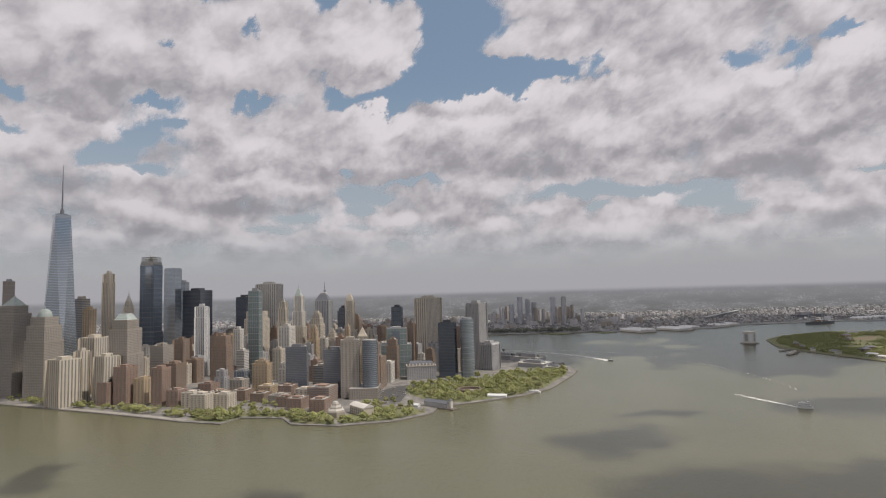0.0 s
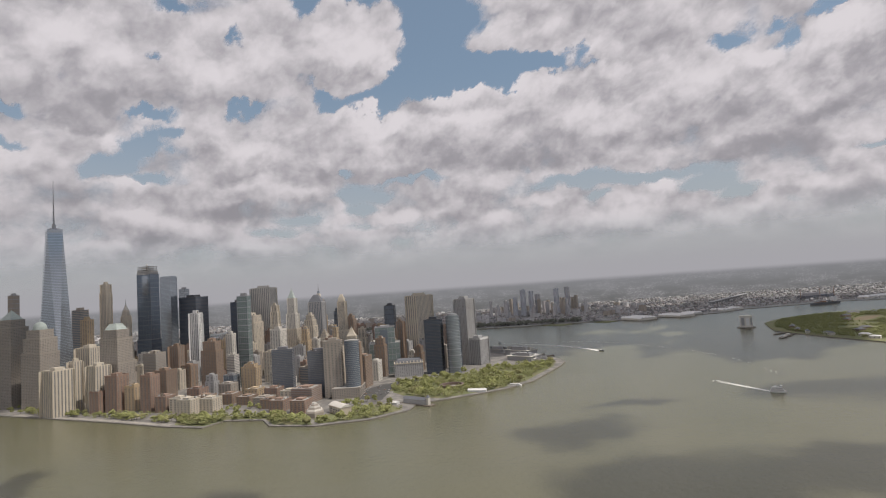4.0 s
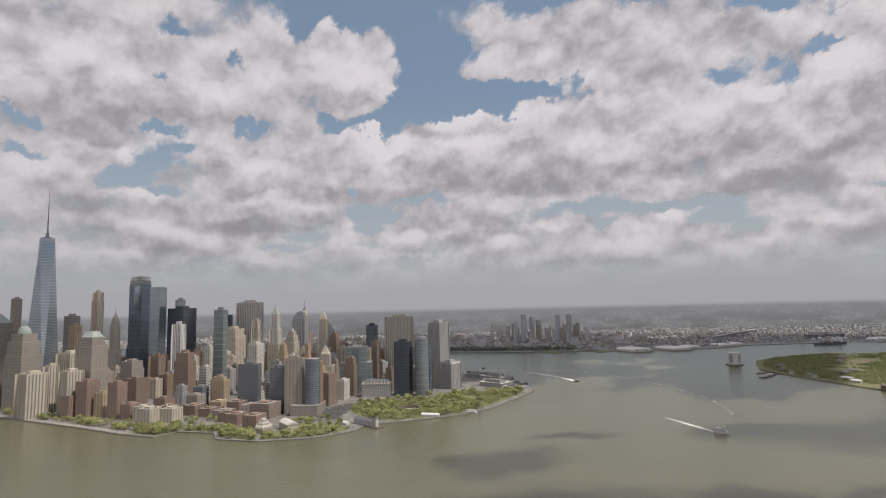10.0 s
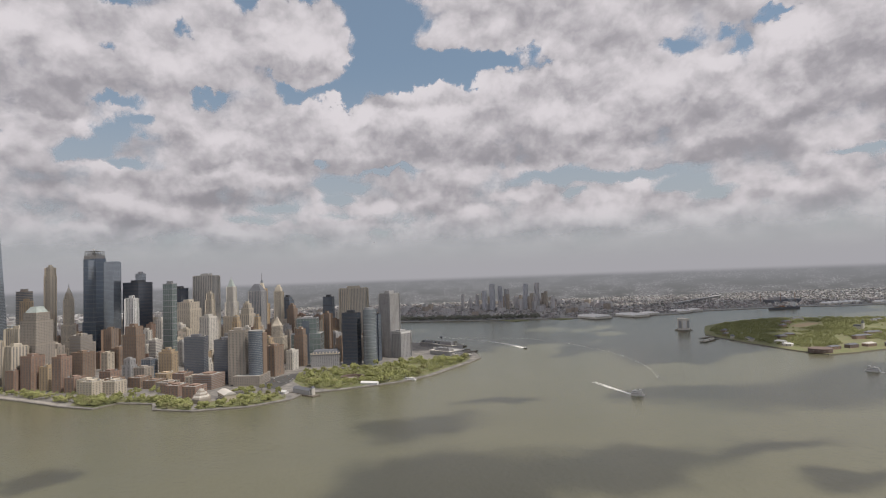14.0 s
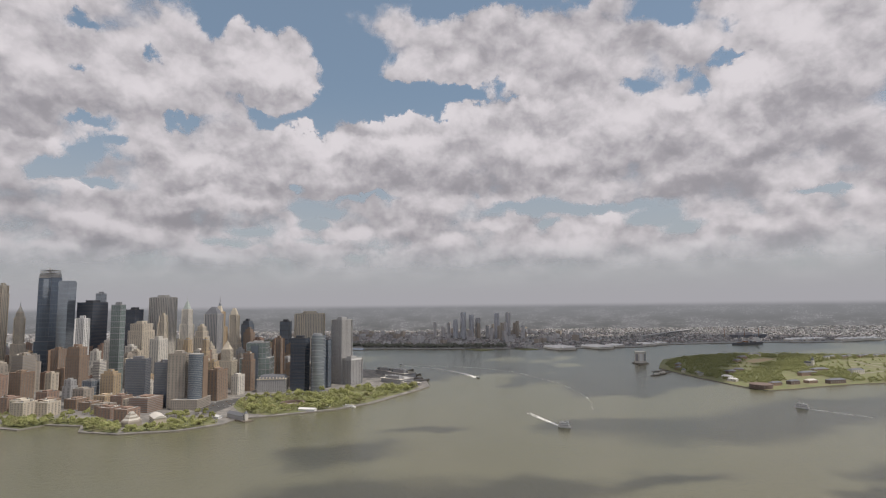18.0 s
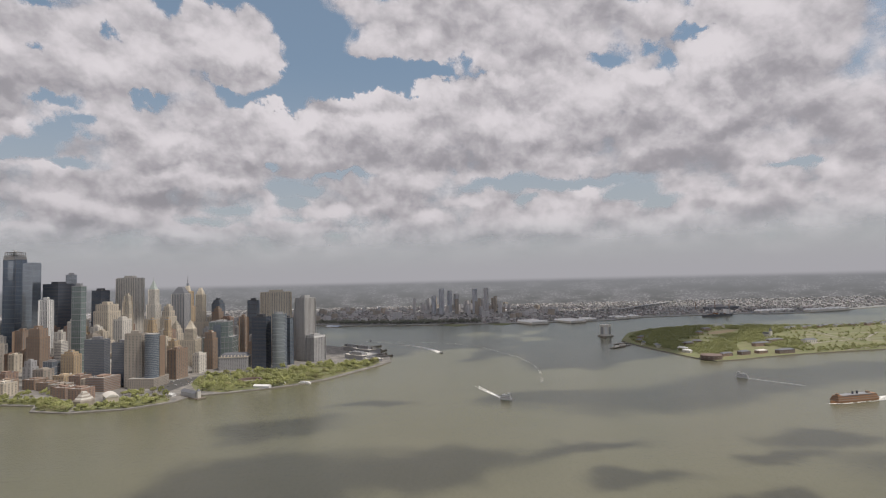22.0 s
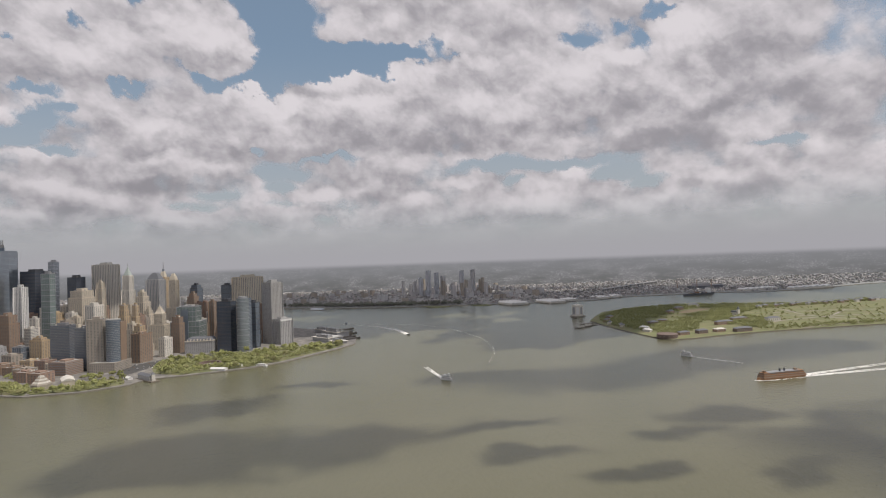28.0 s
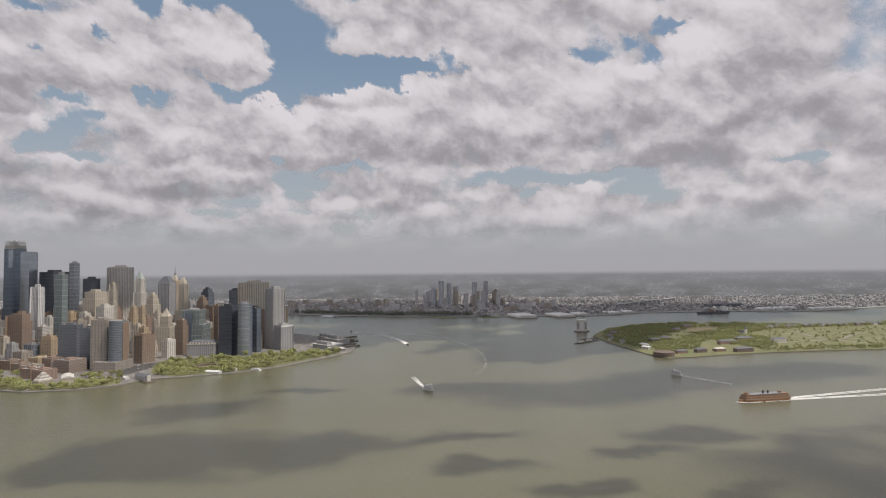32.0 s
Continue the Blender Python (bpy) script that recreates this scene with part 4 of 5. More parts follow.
scatter(PARK, 120, ((-330, -1010, 33), (-418, -1045, 22), (-392, -1086, 12), (-200, -1180, 22), (-260, -960, 12), (-130, -1240, 18)), low=0.9, high=1.5)
scatter([(-545, -710), (-548, -800), (-510, -868), (-440, -850), (-420, -790), (-500, -700)], 30, ((-480, -704, 24), (-478, -752, 30)), low=0.8, high=1.2)
scatter([(-412, -440), (-454, -500), (-415, -535), (-450, -610), (-510, -630), (-548, -700), (-500, -690), (-440, -640), (-400, -560), (-360, -500), (-340, -430)], 64, ((-480, -704, 24), (-418, -678, 26), (-378, -634, 25), (-322, -447, 24), (-310, -488, 24)), low=0.8, high=1.3)
scatter([(-75, -20), (-225, -215), (-310, -325), (-400, -435), (-385, -445), (-290, -340), (-205, -240), (-60, -45)], 48, low=0.8, high=1.25)
scatter([(-20, 60), (-80, -30), (-40, -60), (30, 20)], 12, low=0.7, high=1.1)
scatter([(-400, -720), (-440, -770), (-410, -845), (-370, -830), (-380, -760)], 12, ((-478, -752, 30),), low=0.7, high=1.1)
scatter([(-330, -520), (-240, -490), (-330, -640), (-400, -600)], 12, [(o.location.x, o.location.y, 24) for o in scene.objects if o.type == "EMPTY" and o.get("category") == "house"], low=0.6, high=0.95)


def woods(name, outline, n, mat, label, z=2.5, r=(4, 8), avoid=()):
    """A wood too dense to count: lumps of foliage in one mesh."""
    xs, ys = [p[0] for p in outline], [p[1] for p in outline]
    sets = [clump(40 + i, 9, 1.0) for i in range(4)]
    verts, faces, done = [], [], 0
    while done < n:
        x, y = rng.uniform(min(xs), max(xs)), rng.uniform(min(ys), max(ys))
        if not inside(x, y, outline) or any((x - a) ** 2 + (y - c) ** 2 < q * q for a, c, q in avoid):
            continue
        done += 1
        s, o = rng.uniform(*r), len(verts)
        v, f = sets[rng.randrange(4)]
        verts += [(x + p[0] * s, y + p[1] * s, z + s * 0.6 + p[2] * s) for p in v]
        faces += [tuple(o + i for i in q) for q in f]
    me = bpy.data.meshes.new(name)
    me.from_pydata(verts, [], faces)
    me.materials.append(M[mat])
    return tagged(new(name, me), label, "trees", "", "stuff")


woods("island_woods", [(20, -2278), (-120, -2256), (-240, -2250), (-385, -2285), (-330, -2420), (-200, -2520), (-60, -2760), (60, -3000), (400, -3000), (420, -2820), (370, -2600), (280, -2470), (150, -2350)], 2500, "woodleaf", "dense spring trees of the island", r=(3.5, 7), avoid=((-60, -2480, 60), (20, -2590, 60), (108, -2690, 60), (155, -2774, 60), (200, -2860, 45)))
woods("island_grove", [(-230, -2560), (-380, -2600), (-340, -2680), (-200, -2790), (0, -2830), (60, -2980), (200, -3000), (120, -2860), (40, -2760), (-80, -2650)], 520, "woodleaf", "dense grove in the middle of the island", r=(4, 8), avoid=((-57, -2797, 22),))
woods("island_lawn_trees", [(-380, -2620), (-60, -2860), (100, -3060), (110, -3500), (-60, -3560), (-440, -3300), (-430, -2800)], 210, "woodleaf", "single trees scattered over the island's lawn", r=(3, 7))
woods("island_shore_trees", [(-440, -2560), (-450, -2950), (-500, -3240), (-440, -3240), (-390, -2950), (-380, -2580)], 170, "woodleaf", "loose row of trees along the island's shore")
woods("island_back_trees", [(60, -3000), (400, -3020), (220, -3250), (180, -3450), (190, -3720), (120, -3720), (100, -3300)], 420, "woodleaf", "trees along the far side of the island")

woods("park_thicket", PARK, 700, "woodleaf", "dense spring shrubs and trees of the park", z=3.0, r=(4, 7.5), avoid=((-330, -1010, 33), (-418, -1045, 22), (-392, -1086, 12), (-200, -1180, 22), (-260, -960, 12), (-130, -1240, 18)))
woods("esplanade_shrubs", [(-75, -24), (-225, -219), (-310, -329), (-400, -439), (-340, -470), (-250, -370), (-180, -270), (-40, -60)], 170, "woodleaf", "shrubs and small trees along the esplanade", z=2.0, r=(3, 6), avoid=[(o.location.x, o.location.y, 24) for o in scene.objects if o.type == "EMPTY" and o.get("category") in ("apartments", "house")])
woods("esplanade_trees", [(-412, -442), (-454, -500), (-415, -537), (-450, -612), (-510, -632), (-546, -700), (-500, -690), (-445, -645), (-405, -560), (-375, -500), (-345, -432)], 230, "woodleaf", "dense belt of spring trees along the esplanade", z=4.0, r=(3.5, 6.5), avoid=((-480, -704, 22), (-418, -678, 26), (-378, -634, 25), (-322, -447, 24), (-310, -488, 24)))
woods("point_shrubs", [(-548, -705), (-550, -800), (-512, -868), (-445, -850), (-430, -790), (-460, -740), (-520, -690), (-460, -610), (-420, -540), (-400, -540), (-440, -640), (-510, -700)], 130, "woodleaf", "shrubs at the tip of the esplanade", z=2.0, r=(3, 6), avoid=((-480, -704, 22), (-478, -752, 28)))

# ---- the island's houses and fort ----
b = thing("round_fort", -432, -2238, 2.5, 0, "round red sandstone fort on the island's shore", "fort")
part("wall", ("fort_drum", lambda: ring(28, 0.5, 0.5, 0, 1)), "fort", b, (0, 0, 0), (56, 56, 10))
part("court", DRUM, "darkroof", b, (0, 0, 9), (40, 40, 1.4))
part("parapet", ("fort_cap", lambda: ring(28, 0.5, 0.48, 0, 1)), "fort", b, (0, 0, 10), (57, 57, 1.2))
for i in range(14):
    a = 2 * math.pi * i / 14
    part("gun_port", BOX, "glass", b, (28 * math.cos(a), 28 * math.sin(a), 4.5), (1.2, 2.4, 2), math.degrees(a))


def house(x, y, w, d, h, turn, wall, roof, label, z=2.5, name="house", group="houses of the island"):
    b = thing(name, x, y, z, turn, label, "house", group)
    part("wall", BOX, wall, b, (0, 0, 0), (w, d, h))
    part("roof", ("hip", lambda: ([(-0.5, -0.5, 0), (0.5, -0.5, 0), (0.5, 0.5, 0), (-0.5, 0.5, 0), (-0.3, 0, 1), (0.3, 0, 1)], [(0, 1, 5, 4), (2, 3, 4, 5), (0, 4, 3), (1, 2, 5), (0, 3, 2, 1)])), roof, b, (0, 0, h), (w * 1.06, d * 1.08, h * 0.45))
    for i in range(max(2, int(w / 8))):
        part("window_bay", BOX, "glass", b, (-w * 0.42 + w * 0.84 * i / max(1, int(w / 8) - 1), -d / 2, h * 0.2), (2.2, 0.4, h * 0.55))
        part("window_bay", BOX, "glass", b, (-w * 0.42 + w * 0.84 * i / max(1, int(w / 8) - 1), d / 2, h * 0.2), (2.2, 0.4, h * 0.55))


for x, y, w, d, h, a, wall, roof in (
        (-405, -2310, 34, 15, 8, 92, "redbrick", "slate"), (-400, -2375, 34, 16, 9, 95, "fort", "slate"), (-395, -2440, 32, 18, 8, 92, "redbrick", "pale"),
        (-420, -2500, 56, 16, 10, 91, "fort", "slate"), (-300, -2262, 26, 14, 7, 20, "pale", "white"), (-250, -2285, 30, 14, 8, 15, "pale", "white"),
        (-150, -2265, 40, 14, 8, 160, "pale", "slate"), (-70, -2266, 30, 12, 8, 140, "pale", "slate"), (-5, -2292, 34, 14, 9, 130, "redbrick", "slate"),
        (75, -2350, 40, 16, 10, 130, "redbrick", "slate"), (-150, -2380, 34, 20, 9, 100, "fort", "slate"), (-120, -2440, 30, 16, 9, 60, "redbrick", "slate"),
        (-260, -2570, 62, 16, 10, 92, "redbrick", "slate"), (-200, -2680, 62, 16, 10, 92, "redbrick", "slate"), (120, -2640, 40, 18, 10, 120, "redbrick", "slate"),
        (230, -2760, 40, 18, 10, 100, "redbrick", "slate"), (320, -2900, 46, 18, 10, 80, "pale", "slate"), (-260, -2760, 50, 18, 11, 92, "pale", "slate")):
    house(x, y, w, d, h, a, wall, roof, {"redbrick": "red brick house with a slate roof", "fort": "old sandstone barracks with a slate roof", "pale": "pale house with a hipped roof"}[wall])
for i in range(16):
    house(120 + 14 * (i % 2), -3060 - 42 * i, 24, 14, 9, 95, "redbrick" if i % 3 else "pale", "slate", "small brick house in a row along the island", group="row houses of the island")
b = thing("chapel", -57, -2797, 2.5, 0, "small stone chapel with a pale steeple", "chapel")
part("nave", BOX, "pale", b, (8, 0, 0), (30, 12, 10))
part("roof", MANSARD, "slate", b, (8, 0, 10), (31, 13, 6))
part("steeple", BOX, "pale", b, (-9, 0, 0), (8, 8, 22))
part("spire", PYRAMID, "slate", b, (-9, 0, 22), (8.6, 8.6, 14))

def path_strip(name, pts, width, mat, label, z=2.62):
    """A curved path laid 4 cm above the grass."""
    verts, faces = [], []
    for i, (x, y) in enumerate(pts):
        x0, y0 = pts[max(0, i - 1)]
        x1, y1 = pts[min(len(pts) - 1, i + 1)]
        t = Vector((x1 - x0, y1 - y0, 0)).normalized() * width / 2
        verts += [(x - t.y, y + t.x, z), (x + t.y, y - t.x, z)]
    faces = [(2 * i, 2 * i + 1, 2 * i + 3, 2 * i + 2) for i in range(len(pts) - 1)]
    me = bpy.data.meshes.new(name)
    me.from_pydata(verts, [], faces)
    me.materials.append(M[mat])
    return tagged(new(name, me), label, "path", "", "structure")


def curve(a, c, bend, n=14):
    return [((1 - t) * a[0] + t * c[0] + bend * math.sin(math.pi * t), (1 - t) * a[1] + t * c[1] + bend * 0.4 * math.sin(2 * math.pi * t)) for t in (i / n for i in range(n + 1))]


for a, c, bend in (((-330, -2640), (-300, -3300), 70), ((-100, -2900), (-380, -3100), -60), ((-60, -2950), (-330, -3500), 90), ((-440, -2700), (-430, -3300), 30), ((-300, -2980), (60, -3080), 40), ((-257, -2894), (-103, -3248), -30), ((-150, -2714), (209, -3056), 10)):
    path_strip("path", curve(a, c, bend), 8, "paving", "pale winding path across the island's lawn")
slab("field_island", [(95, -2700), (130, -2680), (190, -2760), (225, -2860), (190, -2880), (140, -2800)], 2.4, 2.58, "soil", "worn brown playing field", "field")

b = thing("vent_tower", 235, -2300, -2.0, 20, "eight-sided white ventilation tower on its own rock", "ventilation tower")
part("rock_base", ("octagon", lambda: ring(8, 0.5, 0.5, 0, 1, math.pi / 8)), "quay", b, (0, 0, 0), (64, 64, 5))
part("shaft", ("octagon", lambda: ring(8, 0.5, 0.5, 0, 1, math.pi / 8)), "pale", b, (0, 0, 5), (44, 44, 40))
for i in range(8):
    a = 2 * math.pi * i / 8
    part("louvre", BOX, "white" if i % 2 else "steel", b, (20.6 * math.cos(a), 20.6 * math.sin(a), 12), (1.4, 11, 28), math.degrees(a))
part("cornice", ("octagon", lambda: ring(8, 0.5, 0.5, 0, 1, math.pi / 8)), "pale", b, (0, 0, 45), (46, 46, 3))
part("causeway", BOX, "timber", b, (-20, 45, 3), (6, 70, 1.2), 60)
for i, (x, y, a) in enumerate(((-100, -2150, 114), (-70, -2192, 114), (-12, -2218, 108))):
    b = thing("island_pier", x, y, -2.0, a, "timber ferry pier of the island", "pier", "piers of the island")
    part("deck", BOX, "timber", b, (0, 0, 3), (80, 9, 1.4))
    for j in range(6):
        part("post", DRUM, "timber", b, (-35 + 14 * j, -4, 0), (1.4, 1.4, 6))
    if i < 2:
        part("shed", BOX, "pale", b, (10, 0, 4.4), (26, 7, 5))

# ---- boats ----


def hull(l, w, h):
    """A ship's hull: pointed bow, square stern, flared sides."""
    st = [(-0.5, 0.42), (-0.3, 0.5), (0.1, 0.5), (0.32, 0.38), (0.44, 0.2), (0.5, 0.02)]
    verts = []
    for x, k in st:
        verts += [(x * l, -k * w * 0.8, 0), (x * l, k * w * 0.8, 0), (x * l, k * w, h), (x * l, -k * w, h)]
    faces = [(4 * i + a, 4 * i + b2, 4 * i + 4 + b2, 4 * i + 4 + a) for i in range(5) for a, b2 in ((0, 1), (1, 2), (2, 3), (3, 0))]
    return verts, faces + [(0, 3, 2, 1), (20, 21, 22, 23)]


def wake(name, pts, w0, w1, label, flecks=26):
    """Broken foam behind a boat: small flat flecks, thinning with distance."""
    g = random.Random(len(pts))
    verts, faces = [], []
    n = len(pts)
    for i in range(n - 1):
        (x0, y0), (x1, y1) = pts[i], pts[i + 1]
        t = Vector((x1 - x0, y1 - y0, 0))
        length, t = t.length, t.normalized()
        k = i / n
        for _ in range(int(flecks * (1 - 0.75 * k))):
            s, u = g.random() * length, g.uniform(-1, 1)
            u = math.copysign(abs(u) ** 0.6, u) * (w0 + (w1 - w0) * k) / 2
            x, y = x0 + t.x * s - t.y * u, y0 + t.y * s + t.x * u
            a, c = g.uniform(2.5, 7) * (1 - 0.5 * k), g.uniform(0.4, 1.1) * (1 - 0.4 * k)
            z = 0.12 + g.random() * 0.1
            o = len(verts)
            verts += [(x - t.x * a + t.y * c, y - t.y * a - t.x * c, z), (x + t.x * a + t.y * c * 0.4, y + t.y * a - t.x * c * 0.4, z), (x + t.x * a * 0.8 - t.y * c, y + t.y * a * 0.8 + t.x * c, z), (x - t.x * a * 0.7 - t.y * c * 0.8, y - t.y * a * 0.7 + t.x * c * 0.8, z)]
            faces.append((o, o + 1, o + 2, o + 3))
    me = bpy.data.meshes.new(name)
    me.from_pydata(verts, [], faces)
    me.materials.append(M["foam"])
    return tagged(new(name, me), label, "wake", "", "stuff")


def ferry(x, y, turn, l, w, mat, decks, label, funnel="white", top="white"):
    b = thing("ferry_boat", x, y, -0.6, turn, label, "boat")
    link("hull", cached("hull%d" % l, lambda: hull(l, w, 4.2), mat), b)
    z = 3.6
    for i in range(decks):
        k = 0.92 - 0.03 * i if l > 60 else 0.8 - 0.1 * i
        part("deck_house", BOX, top if i else mat if mat == "orange" else top, b, (-l * 0.04, 0, z), (l * k, w * (0.86 - 0.1 * i), 3.2))
        part("window_band", BOX, "glass", b, (-l * 0.04, 0, z + 1.2), (l * k + 0.2, w * (0.86 - 0.1 * i) + 0.2, 1.1))
        z += 3.2
    part("top_deck", BOX, "steel" if mat == "orange" else "white", b, (-l * 0.04, 0, z), (l * 0.66, w * 0.7, 0.4))
    for s in ((-0.34, 0.34) if l > 60 else (0.22,)):
        part("pilot_house", BOX, top, b, (l * s, 0, z), (4.5, 5.5, 3.2))
        part("pilot_window", BOX, "glass", b, (l * s, 0, z + 1.6), (4.7, 5.7, 1.0))
    for s in ((-0.1, 0.0) if l > 60 else (-0.15,)):
        part("funnel", DRUM, "hull" if l > 60 else funnel, b, (l * s, 0, z), (3.0, 3.0, 5.5 if l > 60 else 2.2))
    part("mast", NEEDLE, "white", b, (l * 0.15, 0, z), (0.5, 0.5, 7))
    return b


ferry(-724, -1524, 225, 25, 8, "white", 2, "white two-deck sightseeing boat under way")
wake("foam_wake", [(-706 + 12 * i, -1520 + 0.8 * i) for i in range(12)], 5, 13, "short white wake behind the sightseeing boat", flecks=40)
ferry(-690, -2105, 27, 27, 8, "white", 2, "small white ferry crossing in cloud shade")
wake("foam_wake", [(-704 - 7 * i, -2112 - 2.9 * i) for i in range(16)], 3, 6, "thin wake behind the small ferry")
ferry(-950, -2110, 90, 102, 20, "orange", 3, "large orange ferry with dark funnels", top="orange")
for s in (-1, 1):
    wake("foam_wake", [(-950 + 0.6 * i + s * (5 + 0.9 * i), -2164 - 15 * i) for i in range(26)], 10, 14, "white wake spreading behind the orange ferry", flecks=44)
wake("foam_bow", [(-952, -2056), (-958, -2068), (-961, -2090), (-962, -2120), (-961, -2144), (-957, -2164)], 4, 8, "bow foam along the orange ferry's hull")

b = thing("speed_boat", 10, -1572, -0.5, 195, "fast white boat throwing a long wake", "boat")
link("hull", cached("hull20", lambda: hull(20, 6, 2.6), "hull"), b)
part("cabin", BOX, "white", b, (-1, 0, 2.2), (8, 4, 2.4))
part("windscreen", BOX, "glass", b, (1.6, 0, 2.9), (3, 4.2, 1.2))
track = [(22 + 20 * i, -1570 + 0.36 * i * i) for i in range(24)]
wake("foam_wake", track, 17, 10, "bright curving wake of a fast boat", flecks=70)
wake("foam_wake", [(x + 3, y + 4) for x, y in track[:20]], 10, 8, "bright curving wake of a fast boat")
wake("foam_wake", [(x + 5, y - 3) for x, y in track[:14]], 8, 8, "bright curving wake of a fast boat")
old = [(434, -1446), (367, -1565), (267, -1669), (134, -1735), (-30, -1754), (-167, -1765), (-288, -1756), (-397, -1733), (-495, -1702), (-575, -1664), (-643, -1625)]
wake("foam_trace", [((1 - k) * p[0] + k * q[0], (1 - k) * p[1] + k * q[1]) for p, q in zip(old, old[1:]) for k in (0,)], 4, 7, "faint curved line of old foam on the river")
b = thing("harbour_ferry", 480, -1395, -0.5, 175, "small dark ferry far off with a thin wake", "boat")
link("hull", cached("hull24", lambda: hull(24, 8, 3), "hull"), b)
part("cabin", BOX, "steel", b, (-1, 0, 2.4), (14, 6, 3))
b = thing("moored_boat", -392, -1138, -0.5, 58, "white moored excursion boat beside the sea wall", "boat")
link("hull", cached("hull34", lambda: hull(34, 9, 3.2), "white"), b)
part("cabin", BOX, "white", b, (-2, 0, 3), (22, 7, 3))
part("window_band", BOX, "glass", b, (-2, 0, 4.2), (22.2, 7.2, 1.0))
for s in (-8, 0, 8):
    part("mast", NEEDLE, "white", b, (s, 0, 5), (0.6, 0.6, 12))

# ---- cars on the shore roads ----


def car(x, y, z, turn, paint):
    b = thing("car", x, y, z, turn, {"white": "white car on the shore road", "black": "black car on the shore road", "steel": "grey car on the shore road", "orange": "yellow-orange taxi on the shore road"}[paint], "car", "cars on the roads")
    part("body", MANSARD, paint, b, (0, 0, 0.3), (4.9, 2.0, 0.75))
    part("cabin", MESA, "glass", b, (-0.2, 0, 1.0), (3.6, 1.8, 0.7))
    for sx in (-1.5, 1.5):
        part("axle_wheels", BOX, "hull", b, (sx, 0, 0.0), (0.7, 2.0, 0.65))


for i in range(44):
    k = rng.random()
    x, y, a = ((-330 + 110 * rng.random(), -800 - 75 * k, 60), (-50 - 268 * k, -68 - 700 * k, 69.5))[i % 2]
    car(x + rng.uniform(-8, 8), y, 2.2 if i % 2 == 0 else 2.15, a + rng.choice((0, 180)), rng.choice(("white", "white", "black", "steel", "steel", "orange")))

# ---- the towers' neighbours: older blocks that fill the streets between ----
BUSY = [(o.location.x, o.location.y, 22) for o in scene.objects if o.type == "EMPTY" and o.get("category") in ("tower", "apartments", "house", "skyscraper", "public building", "museum")]
walls = ("limestone", "tan", "beige", "brown", "granite", "pale", "redbrick", "grey")
for i in range(330):
    x, y = rng.uniform(-120, 760), rng.uniform(-1150, 60)
    road = -60 - 0.375 * (-60 - y)
    if not inside(x, y, MANHATTAN) or inside(x, y, PARK) or x < road + 62 or any((x - a) ** 2 + (y - c) ** 2 < (r + 13) ** 2 for a, c, r in BUSY):
        continue
    if y < -820 and x < -20:
        continue
    deep = min(1.0, max(0.0, (x + 100) / 400))
    h = rng.uniform(38, 62) + rng.uniform(0, 70) * deep
    BUSY.append((x, y, 15))
    w, d = rng.uniform(20, 32), rng.uniform(20, 34)
    wall = rng.choice(walls)
    tone = {"limestone": "pale limestone", "tan": "tan brick", "beige": "beige stone", "brown": "brown brick", "granite": "grey-brown granite", "pale": "pale concrete", "redbrick": "red brick", "grey": "grey granite"}[wall]
    building(tone + " office block in the dense city", x, y, w, d, h, wall, "punched", turn=rng.choice((-24, -28, -34)), bay=22, units=0, tiers=((h * 0.72, 0.8),) if rng.random() < 0.45 else (), group="blocks of the dense city")

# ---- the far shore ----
# house walls paled towards grey, with the haze put into their colour
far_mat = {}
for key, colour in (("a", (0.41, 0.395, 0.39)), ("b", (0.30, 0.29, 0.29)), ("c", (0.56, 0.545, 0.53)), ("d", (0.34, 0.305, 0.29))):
    far_mat[key] = material("hazed_walls_" + key, colour, vary=0.25, scale=0.02, fine=0.15)


def suburb(name, outline, n, mat, label, low=6, high=14, size=(4, 9)):
    """Small houses past counting, with flat or pitched roofs, in one mesh."""
    g = random.Random(name + mat)
    xs, ys = [p[0] for p in outline], [p[1] for p in outline]
    verts, faces, roofs, done = [], [], [], 0
    while done < n:
        x, y = g.uniform(min(xs), max(xs)), g.uniform(min(ys), max(ys))
        if not inside(x, y, outline):
            continue
        done += 1
        w, d, h, a = g.uniform(*size), g.uniform(*size), g.uniform(low, high), radians(g.choice((28, 118, 35)))
        c, s, o = math.cos(a), math.sin(a), len(verts)
        pitched = g.random() < 0.4
        for z in (2.4, h):
            verts += [(x + u * c - v * s, y + u * s + v * c, z) for u, v in ((-w, -d), (w, -d), (w, d), (-w, d))]
        faces += [(o, o + 1, o + 5, o + 4), (o + 1, o + 2, o + 6, o + 5), (o + 2, o + 3, o + 7, o + 6), (o + 3, o, o + 4, o + 7)]
        if pitched:
            verts += [(x - w * c, y - w * s, h * 1.35), (x + w * c, y + w * s, h * 1.35)]
            roofs += [len(faces), len(faces) + 1]
            faces += [(o + 4, o + 5, o + 9, o + 8), (o + 6, o + 7, o + 8, o + 9), (o + 4, o + 8, o + 7), (o + 5, o + 6, o + 9)]
        else:
            roofs.append(len(faces))
            faces.append((o + 4, o + 5, o + 6, o + 7))
    me = bpy.data.meshes.new(name)
    me.from_pydata(verts, [], faces)
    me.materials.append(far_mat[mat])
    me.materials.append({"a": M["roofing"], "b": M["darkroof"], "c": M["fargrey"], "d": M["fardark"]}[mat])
    for i in roofs:
        me.polygons[i].material_index = 1
    return tagged(new(name, me), label, "houses", "", "stuff")


